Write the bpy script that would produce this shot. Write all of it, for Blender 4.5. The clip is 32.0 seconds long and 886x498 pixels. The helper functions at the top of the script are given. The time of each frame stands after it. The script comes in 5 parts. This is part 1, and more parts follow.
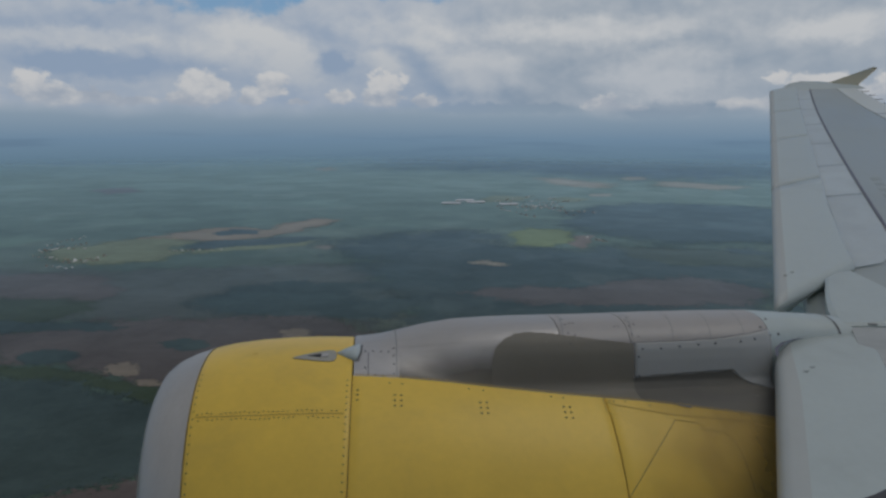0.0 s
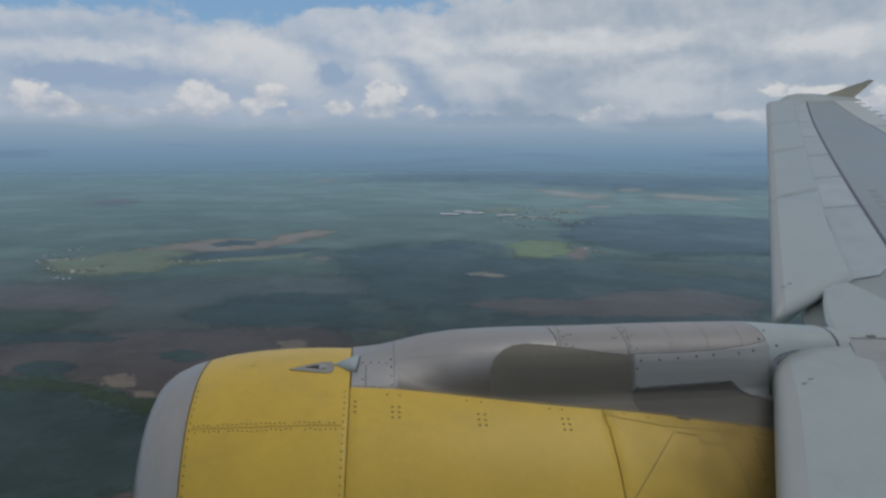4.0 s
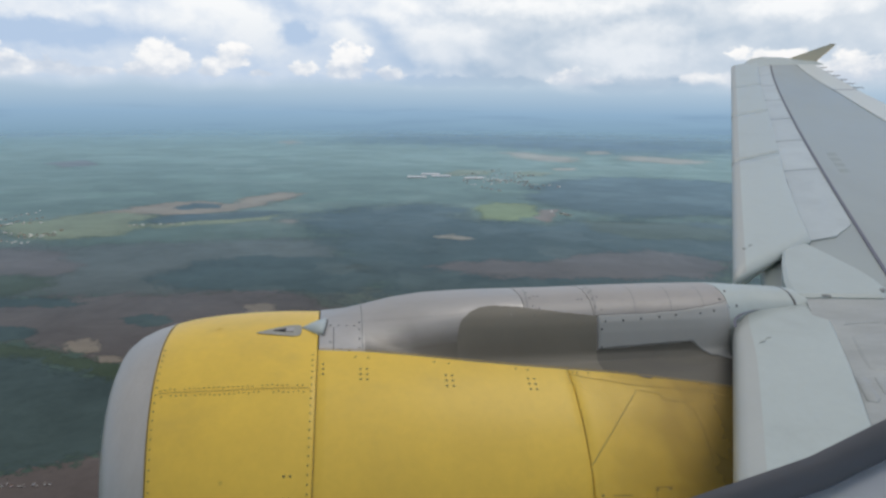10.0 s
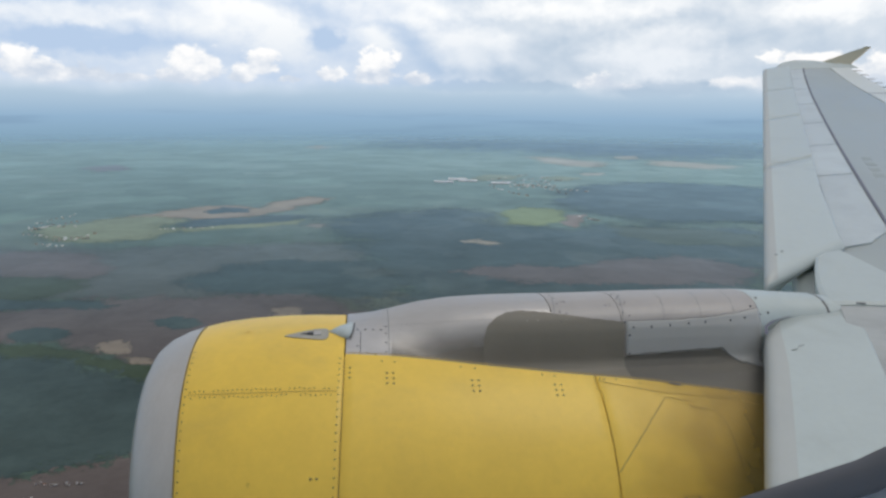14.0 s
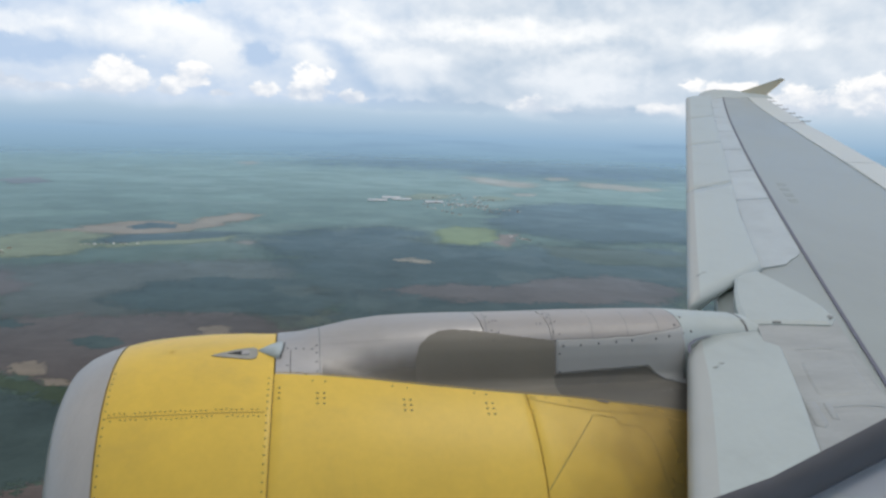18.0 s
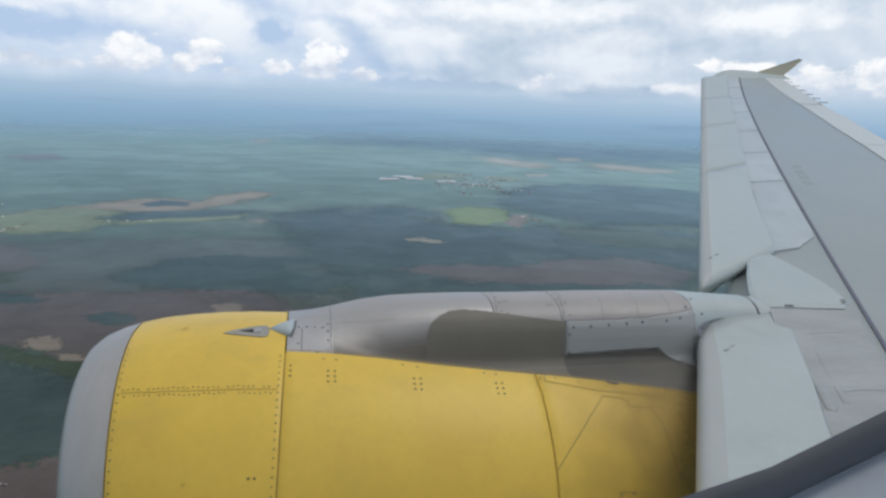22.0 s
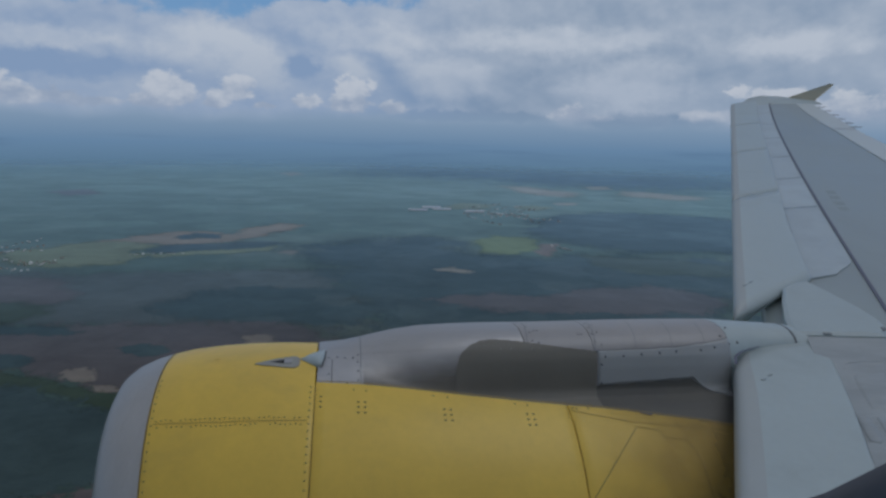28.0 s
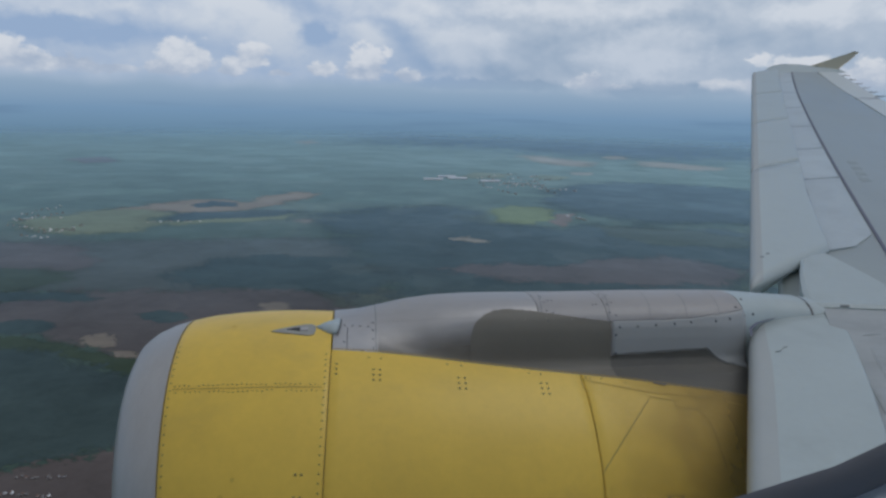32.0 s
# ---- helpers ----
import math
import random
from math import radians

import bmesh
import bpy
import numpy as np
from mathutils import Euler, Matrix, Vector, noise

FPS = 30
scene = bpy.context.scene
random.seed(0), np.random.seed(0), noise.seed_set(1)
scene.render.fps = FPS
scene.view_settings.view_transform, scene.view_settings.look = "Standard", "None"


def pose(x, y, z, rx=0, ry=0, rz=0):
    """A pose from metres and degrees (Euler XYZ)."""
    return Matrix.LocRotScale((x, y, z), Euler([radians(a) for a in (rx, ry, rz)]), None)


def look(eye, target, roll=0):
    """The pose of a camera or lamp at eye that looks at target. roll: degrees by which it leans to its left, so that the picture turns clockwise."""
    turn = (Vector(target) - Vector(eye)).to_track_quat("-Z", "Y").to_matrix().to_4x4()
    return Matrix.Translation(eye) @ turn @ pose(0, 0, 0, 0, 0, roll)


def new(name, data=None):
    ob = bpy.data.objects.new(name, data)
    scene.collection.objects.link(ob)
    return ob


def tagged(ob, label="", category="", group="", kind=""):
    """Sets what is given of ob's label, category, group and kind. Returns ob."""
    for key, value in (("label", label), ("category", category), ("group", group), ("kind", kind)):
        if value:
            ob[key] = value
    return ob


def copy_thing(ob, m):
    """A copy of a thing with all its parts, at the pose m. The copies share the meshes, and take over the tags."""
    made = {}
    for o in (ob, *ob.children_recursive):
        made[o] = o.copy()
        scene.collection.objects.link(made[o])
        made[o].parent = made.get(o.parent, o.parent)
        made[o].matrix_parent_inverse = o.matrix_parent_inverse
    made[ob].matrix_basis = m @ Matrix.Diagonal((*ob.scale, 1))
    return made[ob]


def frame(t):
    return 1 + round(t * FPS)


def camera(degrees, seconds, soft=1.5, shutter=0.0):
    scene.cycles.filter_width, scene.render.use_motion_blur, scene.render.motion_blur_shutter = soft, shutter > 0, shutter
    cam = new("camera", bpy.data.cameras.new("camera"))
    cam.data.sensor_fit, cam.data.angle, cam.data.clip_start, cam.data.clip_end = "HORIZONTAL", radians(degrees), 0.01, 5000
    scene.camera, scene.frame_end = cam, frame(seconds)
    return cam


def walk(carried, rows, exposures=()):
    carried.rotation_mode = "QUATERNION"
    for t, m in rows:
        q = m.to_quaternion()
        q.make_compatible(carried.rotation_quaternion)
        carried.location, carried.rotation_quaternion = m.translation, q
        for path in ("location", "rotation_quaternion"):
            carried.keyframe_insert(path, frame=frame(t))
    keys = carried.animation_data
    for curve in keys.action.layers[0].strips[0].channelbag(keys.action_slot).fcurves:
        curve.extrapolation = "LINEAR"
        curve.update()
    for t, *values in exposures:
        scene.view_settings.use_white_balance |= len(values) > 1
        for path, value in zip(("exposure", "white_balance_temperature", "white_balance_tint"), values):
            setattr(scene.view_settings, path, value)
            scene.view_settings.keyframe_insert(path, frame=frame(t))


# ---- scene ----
import itertools

cam = camera(62.59, 32.0, soft=2.7)
PATH = [
    (0.0, pose(-0.0001, 0.0, 0.0012, 88.2, 0.26, 1.4)),
    (0.5, pose(-0.0001, -0.0, 0.0012, 88.31, 0.27, 1.31)),
    (1.0, pose(0.0, -0.0, 0.0012, 88.69, 0.24, 1.25)),
    (1.5, pose(0.0001, -0.0, 0.0013, 89.3, 0.46, 1.13)),
    (2.0, pose(0.0001, -0.0, 0.0013, 89.11, 0.05, 1.05)),
    (2.5, pose(0.0002, -0.0, 0.0013, 89.64, -0.1, 1.1)),
    (4.5, pose(0.0005, -0.0, 0.0015, 88.42, 0.31, 1.24)),
    (5.0, pose(0.0006, -0.0, 0.0015, 87.38, 0.25, 1.06)),
    (5.5, pose(0.0006, -0.0, 0.0015, 86.29, 0.26, 1.2)),
    (6.0, pose(0.0007, -0.0, 0.0015, 86.11, 0.34, 1.61)),
    (6.5, pose(0.0008, -0.0, 0.0015, 86.23, 0.51, 1.95)),
    (7.0, pose(0.001, -0.0, 0.0014, 86.04, 0.44, 2.11)),
    (7.5, pose(0.0011, -0.0, 0.0014, 85.43, 0.42, 2.23)),
    (8.0, pose(0.0012, -0.0, 0.0013, 85.26, 0.62, 2.33)),
    (8.5, pose(0.0014, -0.0, 0.0013, 85.07, 0.6, 2.2)),
    (9.0, pose(0.0015, -0.0, 0.0012, 84.85, 0.48, 2.14)),
    (9.5, pose(0.0013, -0.0, 0.0011, 85.29, 0.45, 1.8)),
    (10.0, pose(0.0012, 0.0, 0.001, 86.15, 0.24, -1.3)),
    (10.5, pose(0.001, 0.0, 0.0009, 86.58, -0.03, -2.22)),
    (11.0, pose(0.0008, 0.0, 0.0008, 86.76, -0.2, -2.31)),
    (11.5, pose(0.0007, -0.0, 0.0007, 86.89, -0.21, -1.79)),
    (12.0, pose(0.0005, 0.0, 0.0006, 86.9, -0.13, -1.17)),
    (12.5, pose(0.0003, 0.0, 0.0005, 86.72, 0.01, -0.58)),
    (13.0, pose(0.0002, -0.0, 0.0004, 86.6, -0.0, 0.0)),
    (13.5, pose(0.0002, -0.0, 0.0004, 86.8, 0.03, 0.44)),
    (14.0, pose(0.0002, -0.0, 0.0004, 86.53, 0.12, 0.8)),
    (14.5, pose(0.0002, -0.0, 0.0005, 86.66, 0.23, 0.96)),
    (15.0, pose(0.0002, -0.0, 0.0005, 86.93, 0.23, 0.91)),
    (15.5, pose(0.0002, -0.0, 0.0005, 86.94, 0.07, 0.75)),
    (17.5, pose(0.0003, 0.0, 0.0007, 86.46, -0.36, -1.03)),
    (18.0, pose(0.0003, 0.0, 0.0007, 88.01, -0.64, -4.42)),
    (18.5, pose(0.0003, 0.0, 0.0007, 89.07, -0.69, -5.17)),
    (19.0, pose(0.0003, -0.0, 0.0008, 89.55, -0.77, -4.16)),
    (19.5, pose(0.0005, -0.0, 0.0008, 89.3, -1.02, -3.35)),
    (20.0, pose(0.0007, 0.0, 0.0008, 88.63, -1.36, -3.0)),
    (20.5, pose(0.0008, -0.0, 0.0009, 87.77, -1.3, -2.9)),
    (21.0, pose(0.0009, 0.0, 0.001, 87.14, -1.24, -3.11)),
    (21.5, pose(0.001, 0.0, 0.0012, 86.44, -1.23, -3.29)),
    (22.0, pose(0.0011, 0.0, 0.0013, 86.42, -1.09, -3.51)),
    (22.5, pose(0.0009, 0.0, 0.0013, 86.56, -1.02, -3.69)),
    (23.0, pose(0.0007, 0.0, 0.0014, 86.45, -1.05, -3.7)),
    (23.5, pose(0.0006, 0.0, 0.0013, 86.96, -0.77, -3.67)),
    (24.0, pose(0.0006, 0.0, 0.0012, 87.09, -0.84, -3.6)),
    (24.5, pose(0.0005, 0.0, 0.0012, 88.02, -0.76, -3.51)),
    (26.5, pose(0.0003, -0.0, 0.0009, 89.32, -0.64, -2.81)),
    (27.0, pose(0.0002, -0.0, 0.0008, 89.21, -0.51, -2.37)),
    (27.5, pose(0.0002, -0.0, 0.0007, 88.82, -0.44, -1.78)),
    (28.0, pose(0.0001, -0.0, 0.0006, 88.74, -0.49, -1.26)),
    (28.5, pose(0.0001, -0.0, 0.0007, 88.78, -0.44, -0.82)),
    (29.0, pose(0.0002, -0.0, 0.0007, 89.05, -0.28, -0.44)),
    (29.5, pose(0.0002, -0.0, 0.0007, 88.83, -0.43, -0.23)),
    (30.0, pose(0.0003, -0.0, 0.0007, 88.04, -0.5, -0.03)),
    (30.5, pose(0.0003, -0.0, 0.0008, 87.95, -0.34, 0.07)),
    (31.0, pose(0.0003, -0.0, 0.0008, 87.63, -0.32, 0.06)),
    (31.5, pose(0.0004, -0.0, 0.0008, 86.69, -0.53, 0.04)),
    (32.0, pose(0.0004, -0.0, 0.0008, 86.32, -0.78, -0.06)),
]
BANK = Matrix.Rotation(radians(-7.31), 4, "X") @ Matrix.Rotation(radians(-0.66), 4, "Y")    # the aircraft leans into a gentle turn
walk(cam, [(t, BANK @ m) for t, m in PATH], exposures=[(0.0, -0.92, 6450, 10), (2.5, -0.88, 6400, 10), (4.5, -0.62, 6400, 10), (6.0, -0.42, 6450, 10), (9.0, -0.1, 6600, 10),
                           (13.0, 0.02, 6650, 10), (20.0, 0.06, 6600, 10), (22.0, -0.02, 6450, 10), (23.0, -0.4, 6250, 10), (24.5, -0.7, 6000, 10),
                           (27.0, -1.0, 5700, 10), (29.0, -0.95, 5750, 10), (30.5, -0.78, 5800, 10), (32.0, -0.6, 6000, 10)])

# ---------------------------------------------------------------- light
SUN_EL, SUN_AZ = radians(66), radians(72)      # azimuth clockwise from +y
sun = new("sun", bpy.data.lights.new("sun", "SUN"))
sun.data.energy, sun.data.angle, sun.data.color = 0.78, radians(28), (1.0, 0.955, 0.88)
sun_dir = Vector((math.cos(SUN_EL) * math.sin(SUN_AZ), math.cos(SUN_EL) * math.cos(SUN_AZ), math.sin(SUN_EL)))
sun.matrix_world = look(sun_dir * 60, (0, 0, 0))

world = bpy.data.worlds.new("sky")
scene.world = world
world.use_nodes = True
world.cycles.sampling_method = "MANUAL"
world.cycles.sample_map_resolution = 512


class Graph:
    """Short hand for building node graphs."""

    def __init__(self, tree):
        self.tree = tree
        tree.nodes.clear()

    def node(self, kind, **props):
        n = self.tree.nodes.new(kind)
        for k, v in props.items():
            if k == "operation":
                n.operation = v
            elif k == "blend_type":
                n.blend_type = v
            elif k == "data_type":
                n.data_type = v
            elif k == "feature":
                n.feature = v
            elif k == "interpolation_type":
                n.interpolation_type = v
            elif k == "normalize":
                n.normalize = v
        return n

    def put(self, socket, value):
        if hasattr(value, "is_linked"):
            self.tree.links.new(value, socket)
        elif isinstance(value, tuple) and len(value) == 3 and socket.type == "RGBA":
            socket.default_value = (*value, 1)
        else:
            socket.default_value = value

    def m(self, op, a, b=0.0, c=0.0):
        n = self.node("ShaderNodeMath", operation=op)
        for s, v in zip(n.inputs, (a, b, c)):
            self.put(s, v)
        return n.outputs[0]

    def vec(self, x, y, z=0.0):
        n = self.node("ShaderNodeCombineXYZ")
        for s, v in zip(n.inputs, (x, y, z)):
            self.put(s, v)
        return n.outputs[0]

    def split(self, v):
        n = self.node("ShaderNodeSeparateXYZ")
        self.put(n.inputs[0], v)
        return n.outputs[0], n.outputs[1], n.outputs[2]

    def noise(self, v, scale, detail=4.0, rough=0.55, distort=0.0, color=False):
        n = self.node("ShaderNodeTexNoise")
        if v is not None:
            self.put(n.inputs["Vector"], v)
        n.inputs["Scale"].default_value = scale
        n.inputs["Detail"].default_value = detail
        n.inputs["Roughness"].default_value = rough
        n.inputs["Distortion"].default_value = distort
        return n.outputs["Color"] if color else n.outputs["Fac"]

    def voronoi(self, v, scale, feature="F1", smooth=None, out="Distance"):
        n = self.node("ShaderNodeTexVoronoi", feature=feature)
        if v is not None:
            self.put(n.inputs["Vector"], v)
        n.inputs["Scale"].default_value = scale
        if smooth is not None:
            n.inputs["Smoothness"].default_value = smooth
        return n.outputs[out]

    def ramp(self, v, lo, hi, to_lo=0.0, to_hi=1.0, kind="SMOOTHSTEP"):
        n = self.node("ShaderNodeMapRange", interpolation_type=kind)
        for s, x in zip(n.inputs, (v, lo, hi, to_lo, to_hi)):
            self.put(s, x)
        return n.outputs[0]

    def mix(self, f, a, b, mode="MIX"):
        n = self.node("ShaderNodeMix", data_type="RGBA", blend_type=mode)
        self.put(n.inputs[0], f)
        self.put(n.inputs[6], a)
        self.put(n.inputs[7], b)
        return n.outputs[2]


def build_sky():
    g = Graph(world.node_tree)
    coord = g.node("ShaderNodeTexCoord").outputs["Generated"]
    x, y, z = g.split(coord)
    deg = 180 / math.pi
    el = g.m("MULTIPLY", g.m("ARCSINE", z), deg)
    az = g.m("MULTIPLY", g.m("ARCTAN2", x, y), deg)
    high_el = g.m("MULTIPLY", el, 1.35)
    p = g.vec(az, high_el, 3.7)
    wob = g.noise(p, 0.15, 3.5, 0.5)
    fine = g.noise(p, 0.95, 6.0, 0.6)
    grainy = g.noise(p, 0.24, 6.0, 0.58)
    above = g.noise(g.vec(g.m("ADD", az, 0.35), g.m("ADD", high_el, 0.7), 3.7), 0.24, 6.0, 0.58)
    relief = g.m("SUBTRACT", grainy, above)
    broad_a = g.noise(p, 0.11, 4.0, 0.52)
    broad_b = g.noise(g.vec(g.m("ADD", az, 0.6), g.m("ADD", high_el, 1.5), 3.7), 0.11, 4.0, 0.52)
    soft_relief = g.m("SUBTRACT", broad_a, broad_b)
    wp = g.vec(g.m("ADD", az, g.m("MULTIPLY", fine, 2.2)), g.m("ADD", high_el, g.m("MULTIPLY", grainy, 2.5)), 3.7)
    lump = g.voronoi(wp, 0.62, "SMOOTH_F1", 0.5)
    lump2 = g.voronoi(wp, 1.5, "SMOOTH_F1", 0.4)
    billow = g.m("ADD", g.m("SUBTRACT", 0.5, lump), g.m("MULTIPLY", g.m("SUBTRACT", 0.5, lump2), 0.3))

    # all outlines are pushed about by turbulence
    push = g.noise(p, 0.7, 6.0, 0.62, color=True)
    push_x, push_y, _ = g.split(push)
    az_w = g.m("ADD", az, g.m("MULTIPLY", g.m("SUBTRACT", push_x, 0.5), 2.2))
    el_w = g.m("ADD", el, g.m("MULTIPLY", g.m("SUBTRACT", push_y, 0.5), 1.3))

    def blobs(spots, smooth):
        """One minus the distance to the nearest of several ellipses (azimuth, elevation, half widths)."""
        best = None
        for a, e, rx, rz in spots:
            dx = g.m("MULTIPLY", g.m("SUBTRACT", az_w, a), 1 / rx)
            dz = g.m("MULTIPLY", g.m("SUBTRACT", el_w, e), 1 / rz)
            d = g.m("SUBTRACT", 1.0, g.m("SQRT", g.m("ADD", g.m("MULTIPLY", dx, dx), g.m("MULTIPLY", dz, dz))))
            best = d if best is None else g.m("SMOOTH_MAX", best, d, smooth)
        return best

    # clear sky
    sky = g.node("ShaderNodeTexSky")
    sky.sky_type, sky.sun_disc = "NISHITA", False
    sky.sun_elevation, sky.sun_rotation = SUN_EL, SUN_AZ
    sky.altitude, sky.dust_density, sky.ozone_density = 1500, 1.0, 1.5
    up = g.vec(x, y, g.m("MAXIMUM", g.m("ADD", z, 0.03), 0.06))
    g.put(sky.inputs["Vector"], up) if "Vector" in sky.inputs else None
    clear = g.mix(1.0, sky.outputs[0], (0.10, 0.13, 0.14), "MULTIPLY")
    clear = g.mix(0.6, clear, g.mix(g.ramp(el, 5, 26), (0.46, 0.72, 1.0), (0.14, 0.39, 0.86)))

    # the wide cumulus deck: its top line rises towards the wing
    top = g.m("ADD", 9.0, g.ramp(az, -20.0, 6.0, 0.0, 2.6))
    top = g.m("ADD", top, g.m("MULTIPLY", g.m("SUBTRACT", g.noise(g.vec(az, 0.0, 1.3), 0.13, 2.0, 0.5), 0.5), 3.0))
    edge = g.m("ADD", g.m("SUBTRACT", top, el), g.m("ADD", g.m("MULTIPLY", billow, 1.0), g.m("MULTIPLY", g.m("SUBTRACT", grainy, 0.5), 4.5)))
    edge = g.m("ADD", edge, g.ramp(blobs([(-9.5, 7.8, 4.0, 2.2)], 0.1), -0.3, 0.7, 0.0, 3.0))
    deck = g.ramp(edge, -0.25, 0.9)
    bright = blobs([(-27.8, 6.2, 7.5, 0.8), (-16.1, 6.6, 5.4, 1.7), (-13.0, 4.8, 2.5, 2.2), (-3.7, 7.3, 5.6, 1.2), (1.4, 4.6, 3.4, 2.2), (-6.3, 5.2, 2.4, 1.2), (9.0, 7.5, 9.5, 1.1), (15.0, 4.4, 6.5, 2.0), (26.0, 7.0, 6.0, 1.0)], 0.2)
    dark = blobs([(-26.6, 4.5, 6.0, 1.1), (-9.6, 5.2, 1.6, 1.0), (16.6, 1.6, 5.6, 0.7), (3.2, 1.8, 6.5, 0.55)], 0.15)
    light = g.m("ADD", g.m("MULTIPLY", soft_relief, 2.1), g.m("ADD", g.m("MULTIPLY", relief, 0.7), g.m("MULTIPLY", billow, 0.12)))
    light = g.m("ADD", light, g.ramp(g.m("ADD", bright, g.m("MULTIPLY", g.m("SUBTRACT", grainy, 0.5), 1.6)), -0.25, 0.75, 0.0, 0.46))
    light = g.m("SUBTRACT", light, g.ramp(g.m("ADD", dark, g.m("MULTIPLY", g.m("SUBTRACT", grainy, 0.5), 1.3)), -0.25, 0.6, 0.0, 0.55))
    light = g.ramp(g.m("ADD", 0.42, light), 0.0, 1.0, kind="LINEAR")
    low_tone = g.mix(g.ramp(az, -8.0, 8.0), (0.47, 0.61, 0.82), (0.435, 0.555, 0.70))
    deck_col = g.mix(light, low_tone, g.mix(g.ramp(el, 3.5, 7.5), (0.80, 0.86, 0.935), (0.96, 0.99, 1.02)))

    # high broken cloud
    q = g.vec(g.m("MULTIPLY", az, 0.6), el, 9.1)
    cover = g.m("ADD", g.noise(q, 0.085, 6.0, 0.58), g.ramp(el, 11.0, 24.0, -0.22, 0.14, "LINEAR"))
    cover = g.m("ADD", cover, g.ramp(az, -34.0, -12.0, 0.10, 0.0))
    high = g.m("MULTIPLY", g.ramp(cover, 0.5, 0.62), g.ramp(el, 8.5, 12.5))
    high_col = g.mix(g.ramp(cover, 0.55, 0.80), (0.72, 0.73, 0.75), (0.30, 0.33, 0.37))
    high_col = g.mix(g.ramp(wob, 0.35, 0.7), high_col, (0.62, 0.63, 0.65))

    # small bright heads standing before the deck
    near = blobs([(-30.4, 2.9, 1.5, 1.2), (-28.7, 2.3, 2.6, 0.95), (-26.6, 2.3, 2.2, 0.9), (-24.2, 2.1, 2.2, 0.4), (-19.2, 3.0, 2.0, 1.4), (-20.6, 2.4, 1.6, 0.7), (-15.8, 2.6, 0.8, 0.8),
                  (-14.4, 3.4, 1.4, 1.0), (-12.6, 2.1, 0.9, 0.35), (-9.3, 2.6, 1.2, 0.6), (-6.1, 3.2, 1.9, 1.5), (-2.7, 2.3, 1.2, 0.5), (10.8, 2.2, 1.4, 0.6),
                  (12.5, 1.9, 1.4, 0.3), (20.0, 2.0, 1.5, 0.6), (22.0, 2.1, 1.2, 0.6), (22.7, 3.9, 1.0, 0.5), (25.1, 3.5, 2.0, 0.7), (29.3, 2.7, 2.4, 1.1), (34.5, 3.1, 2.7, 1.3), (-34.6, 2.6, 2.6, 1.2)], 0.22)
    body = g.m("ADD", near, g.m("ADD", g.m("ADD", g.m("MULTIPLY", g.m("SUBTRACT", grainy, 0.5), 1.2), g.m("MULTIPLY", g.m("SUBTRACT", fine, 0.5), 1.2)), g.m("MULTIPLY", billow, 0.3)))
    body = g.m("ADD", body, 0.12)
    puff = g.m("MULTIPLY", g.ramp(body, 0.0, 0.4), g.ramp(g.m("ADD", el, g.m("MULTIPLY", g.m("SUBTRACT", fine, 0.5), 1.2)), 1.3, 2.3))
    lit = g.ramp(g.m("ADD", g.m("MULTIPLY", relief, 2.3), g.m("ADD", g.m("MULTIPLY", billow, 0.35), g.m("MULTIPLY", g.m("SUBTRACT", el, 2.5), 0.30))), -0.32, 0.55)
    puff_col = g.mix(lit, (0.60, 0.68, 0.80), (1.03, 1.03, 1.03))

    # air near the horizon and the far plain lost in it
    air = g.mix(g.ramp(el, -0.6, 1.4, kind="LINEAR"), (0.285, 0.445, 0.62), (0.465, 0.60, 0.74))
    air = g.mix(g.ramp(el, -3.6, -0.6, kind="LINEAR"), (0.165, 0.29, 0.375), air)
    streak = g.noise(g.vec(g.m("MULTIPLY", az, 0.10), g.m("MULTIPLY", el, 1.6), 5.0), 0.9, 4.0, 0.55)
    air = g.mix(g.m("MULTIPLY", g.ramp(streak, 0.45, 0.7), g.ramp(el, 0.3, -0.8, 0.0, 0.5)), air, (0.20, 0.32, 0.47))
    haze = g.ramp(g.m("ADD", el, g.m("MULTIPLY", g.m("SUBTRACT", wob, 0.5), 1.6)), 2.3, 0.9)

    col = g.mix(high, clear, high_col)
    col = g.mix(deck, col, deck_col)
    col = g.mix(haze, col, air)
    col = g.mix(g.m("MULTIPLY", puff, 0.9), col, puff_col)
    bg = g.node("ShaderNodeBackground")
    g.put(bg.inputs[0], col)
    bg.inputs[1].default_value = 1.0
    out = g.node("ShaderNodeOutputWorld")
    g.tree.links.new(bg.outputs[0], out.inputs[0])


build_sky()


